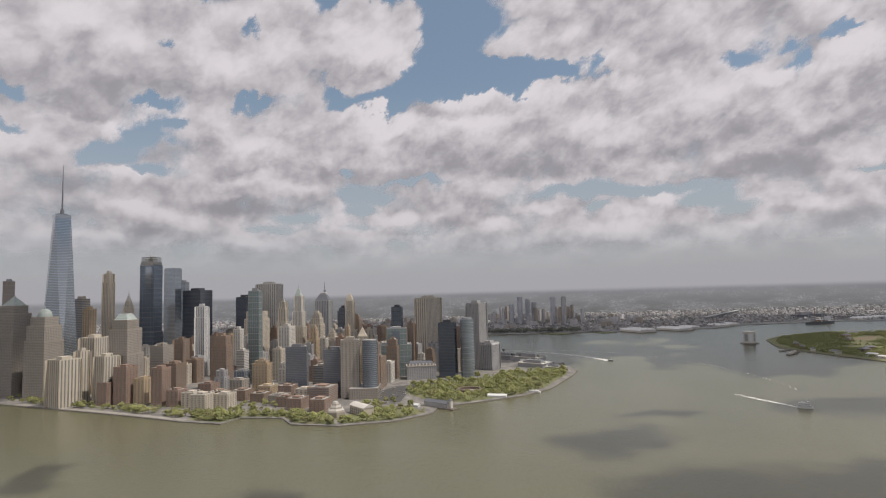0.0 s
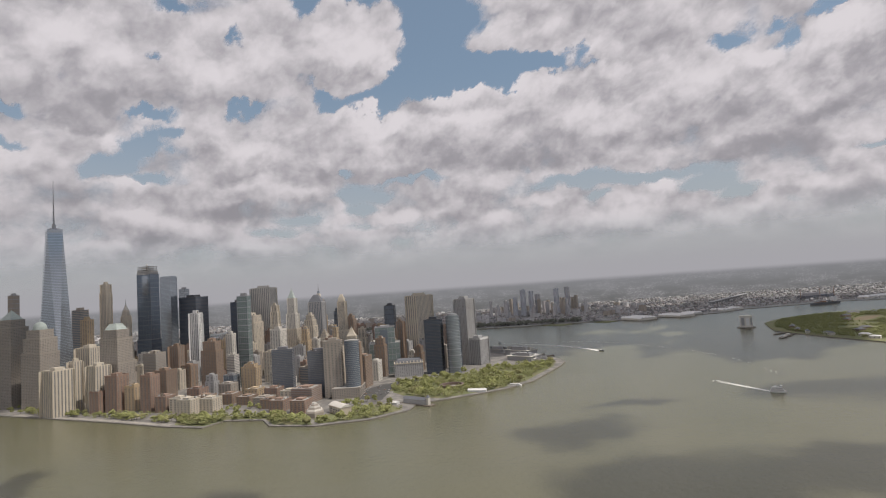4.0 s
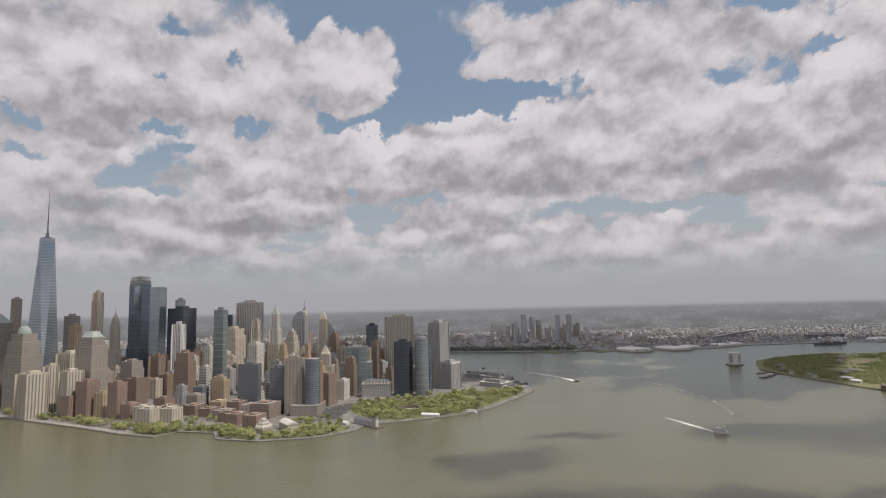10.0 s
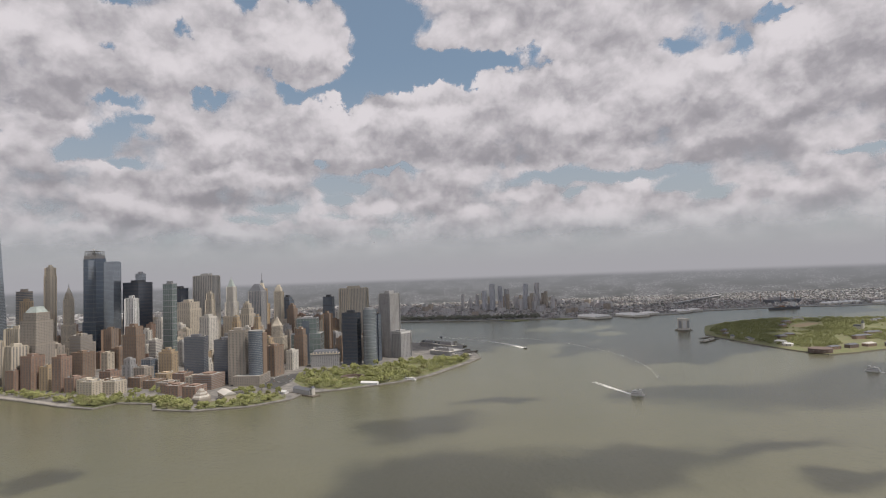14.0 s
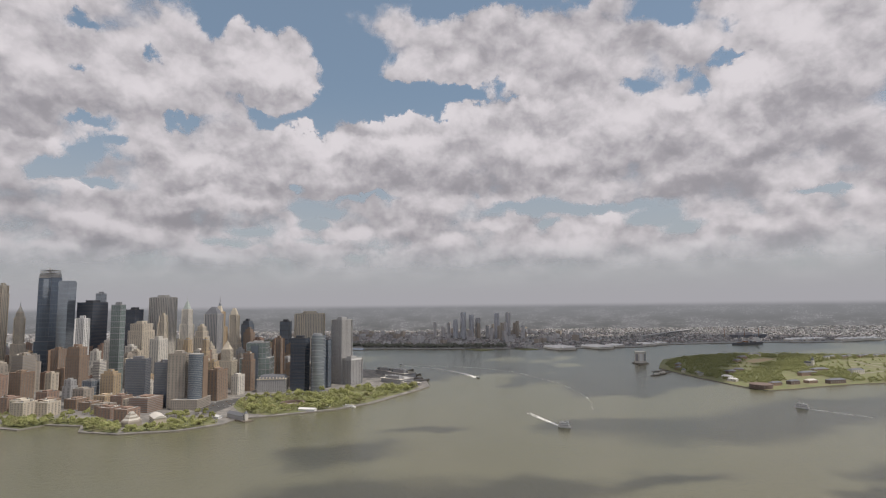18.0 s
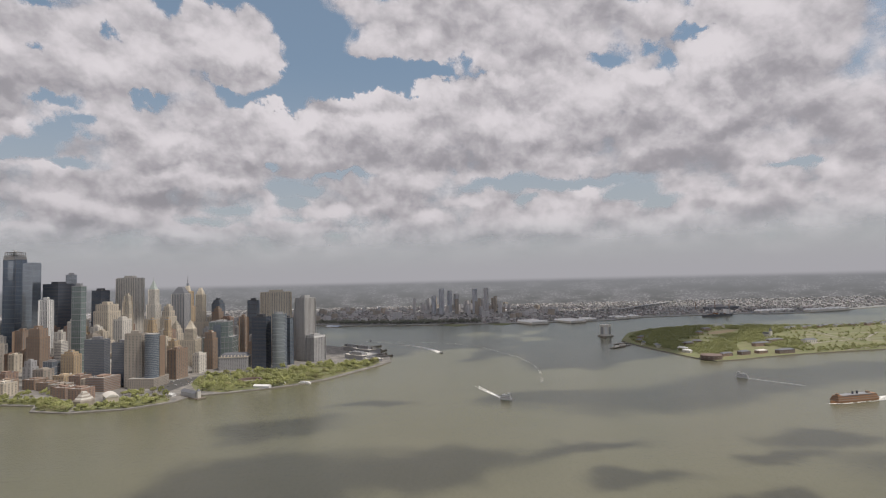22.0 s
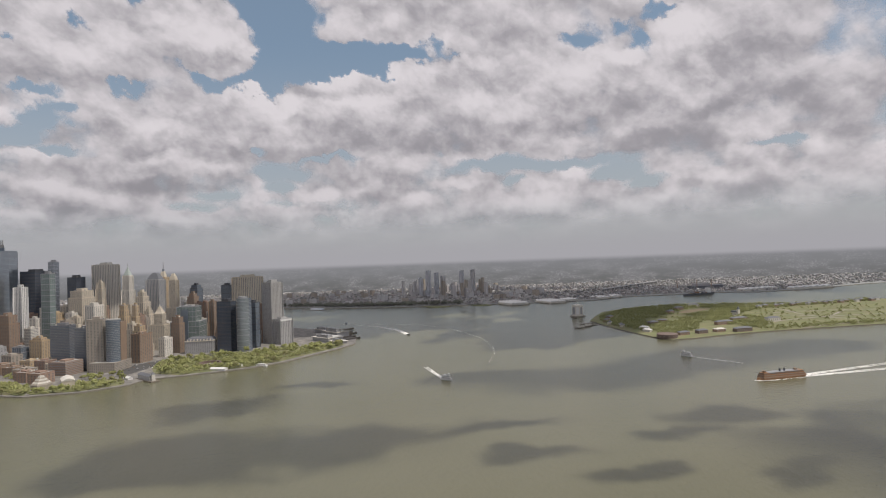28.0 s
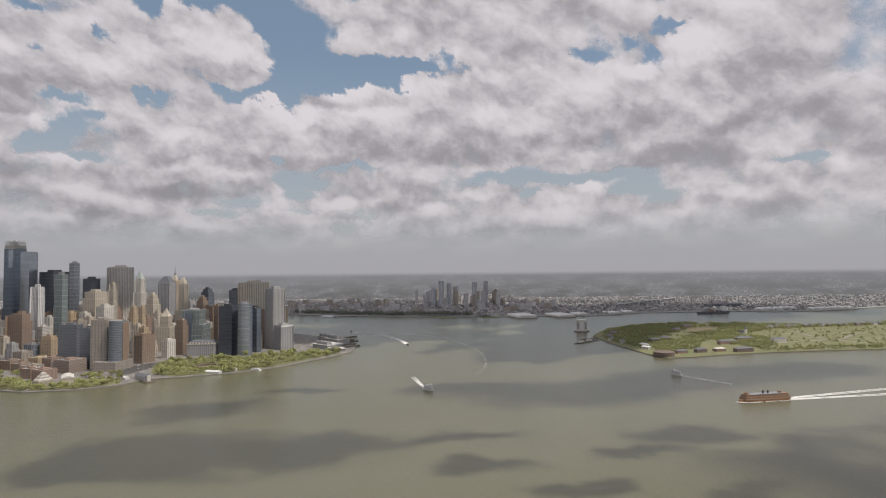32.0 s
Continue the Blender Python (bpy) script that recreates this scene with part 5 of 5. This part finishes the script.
SHORE = [(2600, -100), (1960, -740), (1560, -1130), (1390, -1390), (1250, -1680), (1130, -2060), (1050, -2300), (1040, -2510), (1000, -2740), (1100, -3000),
         (1080, -3380), (1060, -3600), (960, -3780), (940, -4050), (1120, -4739), (1200, -6300), (5200, -6300), (5200, 500)]
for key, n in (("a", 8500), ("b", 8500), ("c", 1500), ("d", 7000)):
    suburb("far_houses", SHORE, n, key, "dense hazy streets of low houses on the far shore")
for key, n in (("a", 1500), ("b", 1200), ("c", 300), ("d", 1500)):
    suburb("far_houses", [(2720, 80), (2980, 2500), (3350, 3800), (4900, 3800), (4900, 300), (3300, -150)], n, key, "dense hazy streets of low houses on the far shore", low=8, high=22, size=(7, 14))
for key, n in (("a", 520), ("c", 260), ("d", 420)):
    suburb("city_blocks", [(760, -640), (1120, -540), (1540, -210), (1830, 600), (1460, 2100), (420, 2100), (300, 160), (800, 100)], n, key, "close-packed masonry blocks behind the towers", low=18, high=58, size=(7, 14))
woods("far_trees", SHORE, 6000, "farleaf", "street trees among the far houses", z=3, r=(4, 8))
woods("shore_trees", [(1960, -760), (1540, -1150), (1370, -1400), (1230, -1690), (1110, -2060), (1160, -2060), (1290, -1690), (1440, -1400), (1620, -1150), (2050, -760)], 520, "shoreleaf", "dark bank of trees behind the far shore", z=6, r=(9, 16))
for i in range(120):
    x, y = rng.uniform(1350, 2900), rng.uniform(-2900, -900)
    if not inside(x, y, SHORE):
        continue
    h = rng.uniform(18, 44)
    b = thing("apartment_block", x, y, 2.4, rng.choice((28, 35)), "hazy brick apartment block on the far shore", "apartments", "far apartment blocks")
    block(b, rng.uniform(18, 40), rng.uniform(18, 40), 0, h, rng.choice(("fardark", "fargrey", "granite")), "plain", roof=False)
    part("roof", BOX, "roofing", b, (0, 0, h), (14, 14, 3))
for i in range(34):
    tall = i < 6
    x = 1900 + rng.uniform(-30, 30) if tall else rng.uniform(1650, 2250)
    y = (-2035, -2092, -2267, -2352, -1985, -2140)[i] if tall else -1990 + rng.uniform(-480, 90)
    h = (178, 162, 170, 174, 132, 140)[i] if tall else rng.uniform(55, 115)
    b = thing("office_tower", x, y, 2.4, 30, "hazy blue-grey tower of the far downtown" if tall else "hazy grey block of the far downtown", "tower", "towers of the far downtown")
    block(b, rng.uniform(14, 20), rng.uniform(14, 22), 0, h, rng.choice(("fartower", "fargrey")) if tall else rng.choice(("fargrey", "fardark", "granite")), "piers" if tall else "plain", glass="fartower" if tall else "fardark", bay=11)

GABLE = ("gable", lambda: ([(-0.5, -0.5, 0), (0.5, -0.5, 0), (0.5, 0.5, 0), (-0.5, 0.5, 0), (-0.5, 0, 1), (0.5, 0, 1)], [(0, 1, 5, 4), (2, 3, 4, 5), (0, 4, 3), (1, 2, 5), (0, 3, 2, 1)]))


def pier_shed(x, y, w, d, h, turn, bays, label="white-roofed pier shed on the far shore"):
    b = thing("pier_shed", x, y, -2.0, turn, label, "warehouse", "far pier sheds")
    part("pier", BOX, "quay", b, (0, 0, 0), (w * 1.1, d * 1.1, 4.5))
    part("wall", BOX, "pale", b, (0, 0, 4.5), (w, d, h))
    for i in range(bays):
        part("roof_bay", GABLE, "white", b, (0, -d / 2 + d * (i + 0.5) / bays, 4.5 + h), (w * 1.02, d / bays, h * 0.8))


pier_shed(960, -2296, 150, 100, 9, 8, 5)
pier_shed(950, -2505, 150, 96, 8, 8, 5)
pier_shed(1010, -2640, 90, 60, 7, 8, 3)
pier_shed(1040, -2850, 100, 70, 7, 0, 3)
pier_shed(1080, -2960, 80, 60, 7, 0, 2)
pier_shed(1010, -3880, 60, 260, 10, 5, 6, "long pale warehouse along the far quay")
pier_shed(930, -4180, 50, 300, 10, 2, 6, "long pale warehouse along the far quay")
b = thing("quay_pier", 1290, -1290, -2, 40, "low pier with pale blue roofs on the far shore", "pier")
part("deck", BOX, "quay", b, (0, 0, 0), (120, 50, 4))
part("roof", GABLE, "skyglass", b, (0, 0, 4), (100, 30, 8))
b = thing("quay_pier", 1085, -1900, -2, 20, "flat grassy pier on the far shore", "pier", "flat piers")
part("deck", BOX, "grass", b, (0, 0, 0), (150, 90, 4.5))
b = thing("quay_pier", 1040, -2130, -2, 15, "flat grassy pier on the far shore", "pier", "flat piers")
part("deck", BOX, "grass", b, (0, 0, 0), (150, 80, 4.5))

b = thing("container_ship", 900, -3380, -1, 96, "dark container ship at the far quay", "ship")
# slate, paler than the dark hull colour, paints in the haze
link("hull", cached("hull210", lambda: hull(210, 30, 13), "slate"), b)
part("bridge", BOX, "white", b, (-70, 0, 12), (16, 26, 26))
for i in range(8):
    part("container_block", BOX, ("redbrick", "steel", "slate", "pale", "orange", "grey", "slate", "brown")[i], b, (-45 + 14 * i, 0, 12), (12.5, 26, (6, 9, 9, 6, 9, 3, 6, 3)[i]))
for x, y in ((985, -3290), (985, -3420), (990, -3520)):
    b = thing("gantry_crane", x, y, 2, 5, "tall quay crane with a raised boom", "crane", "quay cranes")
    for sx in (-9, 9):
        for sy in (-8, 8):
            part("leg", BOX, "steel", b, (sx, sy, 0), (1.8, 1.8, 40))
    part("cross_beam", BOX, "steel", b, (0, 0, 38), (34, 3, 3))
    part("boom", BOX, "redbrick", b, (-24, 0, 38), (3, 3, 44))
b = thing("grain_terminal", 1300, -3750, 2, 5, "long dark warehouse on the far shore", "warehouse")
# hall and head house lightened too, haze put into their colour
part("hall", BOX, "slate", b, (0, 0, 0), (60, 240, 24))
part("head_house", BOX, "fardark", b, (0, 40, 24), (40, 100, 16))
b = thing("viaduct", 1750, -3500, 2, -52, "raised expressway across the far streets", "bridge")
part("deck", BOX, "grey", b, (0, 0, 24), (1100, 22, 3))
for i in range(14):
    part("column", BOX, "grey", b, (-520 + 80 * i, 0, 0), (5, 18, 24))

# ---- the layer of cumulus ----
SPOT = Vector((-1715.0, -1000.0, 235.0))
BASE = 1130.0
# blue openings (and, below nought, heaps that close them), tops painted sunlit, bases painted shaded grey:
# bearing and height in degrees from SPOT, half width, half height, weight
OPENINGS_A = (
    (-4.8, 24.9, 3.5, 1.6, 0.9), (-5.5, 22.4, 3.2, 2.2, 0.9), (-4.5, 20.3, 3.2, 1.4, 0.8), (-1.7, 19.8, 2, 1.1, 0.7), (-0.1, 18.1, 2.5, 0.8, 0.7), (-8.2, 20.5, 3.5, 1.2, 0.8),
    (-12.9, 20.5, 3.5, 1.1, 0.8), (-16.7, 20.9, 2.9, 0.9, 0.8), (-20.7, 22, 1, 1.1, 0.6), (-22.5, 20.8, 1, 0.5, 0.5), (-11.9, 22.9, 1.6, 0.6, -1), (4.3, 19, 1.5, 0.6, 0.7),
    (3.6, 17.9, 1.2, 0.6, 0.6), (11.3, 17.7, 1.5, 0.45, 0.68), (12.8, 17.1, 0.6, 0.6, 0.5), (19.3, 16, 1.9, 0.4, 0.7), (16.9, 14.9, 1.1, 0.4, 0.6), (19.6, 13.9, 2.1, 0.8, 0.85))
OPENINGS_B = (
    (21.7, 12.1, 1.8, 0.6, 0.8), (18.8, 11, 1.3, 0.4, 0.7), (22.8, 11.3, 0.8, 0.4, 0.6), (20, 20.9, 0.7, 0.6, 0.6), (14, 23.3, 0.6, 0.8, 0.7), (11.6, 23.2, 1, 0.3, 0.5),
    (0.9, 12.1, 0.9, 0.4, 0.6), (-1.1, 9.7, 2.5, 0.7, 0.7), (-0.8, 8.2, 1.7, 0.5, 0.6), (-5, 10.8, 3.5, 0.3, 0.6), (7.2, 6.4, 3.1, 0.5, 0.5), (5.2, 7.4, 2.1, 0.4, 0.45),
    (-21.9, 10.2, 2.9, 0.5, 0.7), (-28.1, 9.4, 6.4, 0.5, 0.75), (-24.7, 8, 1.2, 0.3, 0.5), (-34.5, 8.2, 2.5, 0.5, 0.65), (-37.8, 7.1, 1.8, 0.4, 0.55), (-35, 20.3, 1.7, 0.9, 0.75))
OPENINGS_C = (
    (-39.7, 19.5, 1, 0.7, 0.7), (-38.9, 21.1, 1, 0.5, 0.5), (-42.2, 21.2, 1.4, 0.6, 0.7), (-44.1, 21.4, 0.9, 0.4, 0.5), (-47.4, 9.5, 2, 0.4, 0.55), (-49.7, 9.7, 1.1, 0.3, 0.5),
    (-42.4, 5.6, 1.3, 0.4, 0.4), (-0.7, 6.6, 2.8, 0.4, 0.4), (-17.8, 11.6, 0.5, 0.3, 0.2), (1.3, 22.6, 3.3, 2.1, -0.6), (2.2, 20.1, 2.7, 1, -0.5), (-15.7, 18.2, 7, 1.1, -0.5),
    (-5.9, 16.3, 5.2, 1, -0.5), (-18.3, 23.7, 3.5, 1.5, -0.6), (7.1, 22.1, 2.6, 2.3, -0.4), (-30.2, 21.6, 3.2, 2.9, -0.5), (-45.3, 18.5, 2.5, 1.4, -0.5), (8.4, 26.5, 1.3, 1.5, 0.8))
OPENINGS_D = (
    (4.2, 28, 3.4, 1.1, 0.8), (-1.7, 27.8, 3, 1.6, 0.8), (-36.6, 26.7, 2.1, 1, 0.7), (-39.1, 25.5, 1.2, 1, 0.6), (-38.3, 27.4, 3, 0.5, 0.6), (-43.6, 24.3, 1.3, 0.8, 0.6),
    (-46.1, 22.4, 0.6, 0.6, 0.5), (-42.2, 22.2, 1, 0.4, 0.5), (3.1, 23.8, 3.4, 2.3, -0.5), (29, 16, 1.3, 0.4, 0.75), (28.6, 13.3, 1.4, 0.4, 0.65), (19.3, 24.7, 1.8, 0.5, 0.6))
OPENINGS = OPENINGS_A + OPENINGS_B + OPENINGS_C + OPENINGS_D
LIT_A = (
    (23.5, 20.9, 2.7, 1.3, 0.4), (17.4, 21.2, 1.3, 1.2, 0.5), (15.6, 19.7, 2.7, 1.6, 0.35), (11.1, 21.7, 2.7, 1.7, 0.4), (3.5, 23.4, 3.3, 1.4, 0.5), (-0.4, 22.2, 1.8, 1.1, 0.6),
    (22.4, 14.2, 1.4, 0.7, 0.55), (11.6, 14.2, 3.4, 0.7, 0.55), (7.8, 13.2, 1.5, 0.6, 0.5), (20.2, 10.6, 1.8, 0.3, 0.6), (10.9, 10.5, 3, 0.4, 0.6), (5.9, 9.9, 3.2, 0.5, 0.65),
    (1, 8.3, 1.4, 0.4, 0.55), (19.3, 7.8, 1.2, 0.3, 0.6), (16.9, 7.5, 2.7, 0.6, 0.75), (14, 6.5, 1.2, 0.7, 0.55), (21.1, 5.3, 1.8, 0.3, 0.6), (8.7, 5, 1.3, 0.3, 0.7))
LIT_B = (
    (-0.2, 17, 2, 0.5, 0.9), (-2.7, 16.1, 2.3, 0.5, 0.7), (-9.2, 19, 2.3, 0.6, 0.8), (-7.6, 16.8, 3.5, 0.6, 0.7), (-12.2, 17.3, 2.3, 0.9, 0.6), (-18.5, 19.3, 3.5, 0.8, 0.7),
    (-23.1, 20, 3.4, 0.6, 0.55), (-25.6, 16, 3.3, 0.6, 0.4), (-33.6, 18.2, 4.1, 1.7, 0.35), (-43.6, 19.8, 2.2, 1, 0.7), (-46.9, 19.9, 3.2, 1, 0.4), (-38, 18.7, 1.9, 0.6, 0.55),
    (-44.2, 15.5, 0.9, 0.5, 0.5), (-4.6, 7.4, 2.3, 0.5, 0.65), (0.3, 6.5, 2.2, 0.4, 0.6), (-2.5, 5.6, 4.6, 0.5, 0.4), (-8.1, 7.8, 2.3, 0.4, 0.4), (-19.1, 8.2, 2.9, 0.5, 0.65))
LIT_C = (
    (-30.9, 8.3, 1.3, 0.4, 0.8), (-27.7, 7.4, 1.4, 0.6, 0.55), (-29.3, 6.4, 3.7, 0.7, 0.45), (-23.8, 5.9, 3.4, 0.6, 0.4), (-39.1, 5.7, 1.9, 0.4, 0.55), (-42.8, 6.9, 2.2, 0.5, 0.4),
    (-44.9, 9.1, 0.7, 0.4, 0.45), (-14.5, 6.6, 1.2, 0.4, 0.6), (-51.2, 8.9, 0.8, 0.6, 0.35), (26.7, 21.4, 1.9, 1, 0.4), (28.2, 12.2, 1.8, 0.9, 0.6), (5.1, 25.7, 4.5, 1.3, 0.4))
LIT = LIT_A + LIT_B + LIT_C + ((-46, 23.5, 5, 2, 0.5), (-50.5, 20.5, 3, 1.5, 0.4))
BASES_A = (
    (22.5, 16.9, 3.6, 0.8, -0.55), (24.3, 15.3, 1.9, 0.4, -0.5), (17.6, 16.7, 2.6, 0.4, -0.3), (6.5, 20.3, 4.2, 0.6, -0.3), (1.9, 20.5, 2.2, 0.7, -0.4), (23.1, 13.3, 1.1, 0.5, -0.3),
    (14.8, 12.5, 2.8, 0.5, -0.35), (10.5, 11.8, 3, 0.4, -0.5), (7.6, 8.2, 4.7, 0.5, -0.75), (11.5, 7.9, 2.4, 0.6, -0.6), (18.1, 9.6, 2.6, 0.4, -0.4), (17.9, 5.8, 2.6, 0.4, -0.55),
    (22.9, 9.3, 2.3, 0.5, -0.4), (23.1, 7, 1.9, 0.6, -0.35), (-8.4, 13.3, 4.7, 0.9, -0.55), (-18.9, 12.1, 5.7, 0.8, -0.75), (-32.2, 13.2, 4.1, 0.9, -0.45), (-36.8, 14.2, 1.5, 0.9, -0.5))
BASES_B = (
    (-39.8, 11, 4.1, 0.8, -0.65), (-42.5, 12.9, 2.6, 0.6, -0.5), (-46.7, 16.4, 2.4, 0.8, -0.55), (-49.8, 16.6, 2.2, 1.1, -0.45), (-50.7, 13.3, 1.8, 1.2, -0.45), (-45.5, 13.4, 1.3, 0.4, -0.3),
    (-9.7, 9.1, 4.7, 0.5, -0.3), (-5.3, 6, 3.5, 0.3, -0.35), (-11.7, 5.3, 3.5, 0.5, -0.3), (-26.1, 4.3, 5.5, 0.5, -0.35), (-2.6, 13.5, 3.4, 0.6, -0.3), (-33.9, 9.9, 5, 0.3, -0.45),
    (4.4, 12, 2.1, 0.5, -0.4))
BASES = BASES_A + BASES_B
# openings outside the view, through which the sun reaches city and island
CLEAR = ((-71, 27, 8, 14, 1.3), (-65, 20, 6.5, 8, 1.3), (12, 31, 9, 3.5, 0.8), (-15, 34, 16, 3.2, 1.3), (-26, 32, 10, 2.8, 1.1), (-44, 32, 10, 3.5, 1.1), (-20, 26.5, 6, 2, -0.5), (-51, 23, 4, 3.5, -0.7))
# clouds over the river whose shade falls at (x, y), half sizes
SHADES = ((-820, -1790, 95, 190), (-720, -2150, 110, 190), (-690, -2480, 90, 130), (-715, -1575, 45, 110), (-1075, -1300, 80, 110), (-1000, -1060, 80, 100),
          (-1120, -1050, 40, 95), (-1045, -1540, 26, 85), (-785, -1105, 60, 100), (-668, -1264, 28, 80), (-1114, -1850, 38, 75), (-1180, -1530, 26, 55),
          (-1178, -1728, 26, 60), (-1310, -1795, 30, 60), (-1260, -1610, 24, 55), (-700, -310, 70, 40), (-860, -585, 50, 50))


def cumulus_material():
    """Water droplets that let the sun through; lit tops and shaded grey bases are painted into the colour."""
    m = bpy.data.materials.new("cumulus")
    m.use_nodes = True
    t = m.node_tree
    t.nodes.clear()
    k = Nodes(t)
    place = t.nodes.new("ShaderNodeNewGeometry").outputs["Position"]
    way = k.vec("NORMALIZE", k.vec("SUBTRACT", place, tuple(SPOT)))
    apart = t.nodes.new("ShaderNodeSeparateXYZ")
    k.put(way, apart.inputs[0])
    rise = k.math("MULTIPLY", k.math("ARCSINE", apart.outputs[2]), 57.2958)
    rag = k.vec("SUBTRACT", k.noise(way, 13.0, 6.0, 0.6, out=1), (0.5, 0.5, 0.5))
    rag = k.vec("SCALE", rag, k.span(rise, 4.0, 17.0, 0.35, 1.0))
    torn = k.vec("ADD", way, k.vec("SCALE", rag, 0.098))
    sep = t.nodes.new("ShaderNodeSeparateXYZ")
    k.put(torn, sep.inputs[0])
    at = t.nodes.new("ShaderNodeCombineXYZ")
    k.put(k.math("MULTIPLY", k.math("ARCTAN2", sep.outputs[1], sep.outputs[0]), 57.2958), at.inputs[0])
    k.put(k.math("MULTIPLY", k.math("ARCSINE", sep.outputs[2]), 57.2958), at.inputs[1])

    def heap(rows):
        total = 0.0
        for az, el, ra, re, power in rows:
            d = k.vec("MULTIPLY", k.vec("SUBTRACT", at.outputs[0], (az, el, 0)), (1 / ra, 1 / re, 0))
            total = k.math("MULTIPLY_ADD", k.math("POWER", 0.46, k.vec("DOT_PRODUCT", d, d)), power, total)
        return total

    def billow(lift, detail):
        p = k.vec("MULTIPLY", k.vec("ADD", k.vec("ADD", way, (0, 0, lift)), k.vec("SCALE", rag, 0.03)), (1, 1, 1.3))
        return k.noise(p, 12.0, detail, 0.53)

    puff = billow(0.0, 7.0)
    above = billow(0.022, 7.0)
    broad = k.noise(k.vec("MULTIPLY", way, (1, 1, 2.2)), 7.0, 3.0, 0.5)
    density = k.math("ADD", k.math("MULTIPLY", k.math("SUBTRACT", puff, 0.5), 1.3), k.math("MULTIPLY", k.math("SUBTRACT", broad, 0.5), 0.8))
    bright = heap(LIT)
    density = k.math("ADD", density, k.math("MULTIPLY", bright, 0.4))
    density = k.math("SUBTRACT", k.math("ADD", density, k.span(rise, 6.0, 15.0, 0.24, 0.38)), heap(OPENINGS + CLEAR))
    inview = k.math("MULTIPLY", k.span(density, -0.12, 0.26), k.span(rise, 32.0, 36.0, 1.0, 0.0))
    # clouds over the river
    over = k.vec("ADD", place, k.vec("SCALE", k.vec("SUBTRACT", k.noise(place, 0.006, 5.0, 0.6, out=1), (0.5, 0.5, 0.5)), 210.0))
    river = 0.0
    for x, y, w, d in SHADES:
        c = Vector((x, y, 0)) + sun_dir * (BASE / sun_dir.z)
        q = k.vec("MULTIPLY", k.vec("SUBTRACT", over, tuple(c)), (1 / w, 1 / d, 0))
        river = k.math("MULTIPLY_ADD", k.math("POWER", 0.5, k.vec("DOT_PRODUCT", q, q)), 1.0, river)
    river = k.span(river, 0.24, 0.78, 0.0, 0.85)
    cover = k.math("MULTIPLY", k.math("MAXIMUM", inview, river), k.span(rise, 1.2, 7.0))
    # painted shading: relief as if lit from above, plus the LIT and BASES spots
    thin = k.math("ADD", k.math("MULTIPLY", k.math("SUBTRACT", puff, above), 2.6), k.math("MULTIPLY", k.math("SUBTRACT", 0.5, broad), 0.45))
    thin = k.math("ADD", thin, k.math("MULTIPLY", k.math("MULTIPLY_ADD", heap(BASES), 0.85, bright), 1.0))
    knob = t.nodes.new("ShaderNodeTexVoronoi")
    knob.feature, knob.normalize = "SMOOTH_F1", True
    k.put(k.vec("MULTIPLY", k.vec("ADD", way, k.vec("SCALE", rag, 0.035)), (1, 1, 1.25)), knob.inputs["Vector"])
    for key, value in (("Scale", 24.0), ("Detail", 2.0), ("Roughness", 0.6), ("Lacunarity", 2.3), ("Smoothness", 0.6)):
        knob.inputs[key].default_value = value
    thin = k.math("ADD", thin, k.math("MULTIPLY", k.math("SUBTRACT", 0.33, knob.outputs["Distance"]), 1.5))
    colour = k.mix(k.span(thin, -0.78, 0.92), (0.252, 0.247, 0.268), (0.556, 0.537, 0.558))
    lit = t.nodes.new("ShaderNodeBsdfTranslucent")
    k.put(colour, lit.inputs[0])
    down = t.nodes.new("ShaderNodeCombineXYZ")
    down.inputs[2].default_value = -1.0
    k.put(down.outputs[0], lit.inputs["Normal"])
    both = t.nodes.new("ShaderNodeMixShader")
    k.put(cover, both.inputs[0])
    k.put(t.nodes.new("ShaderNodeBsdfTransparent").outputs[0], both.inputs[1])
    k.put(lit.outputs[0], both.inputs[2])
    k.put(both.outputs[0], t.nodes.new("ShaderNodeOutputMaterial").inputs[0])
    return m


# flat base overhead, sinking towards the horizon
verts, faces, n = [], [], 72
profile = [(r, BASE) for r in (200, 600, 1100, 1600, 2200, 2800, 3300)] + [(3300 + 1450 * i / 16, BASE - 795 * (i / 16) ** 1.8) for i in range(1, 17)]
for r, z in profile:
    verts += [(SPOT.x + r * math.cos(math.tau * i / n), SPOT.y + r * math.sin(math.tau * i / n), z) for i in range(n)]
faces = [(j * n + i, j * n + (i + 1) % n, (j + 1) * n + (i + 1) % n, (j + 1) * n + i) for j in range(len(profile) - 1) for i in range(n)] + [tuple(range(n))]
me = bpy.data.meshes.new("cloud_layer")
me.from_pydata(verts, [], faces)
me.materials.append(cumulus_material())
for p in me.polygons:
    p.use_smooth = True
tagged(new("cloud_layer", me), "broken layer of white cumulus with grey bases", "clouds", "", "stuff")
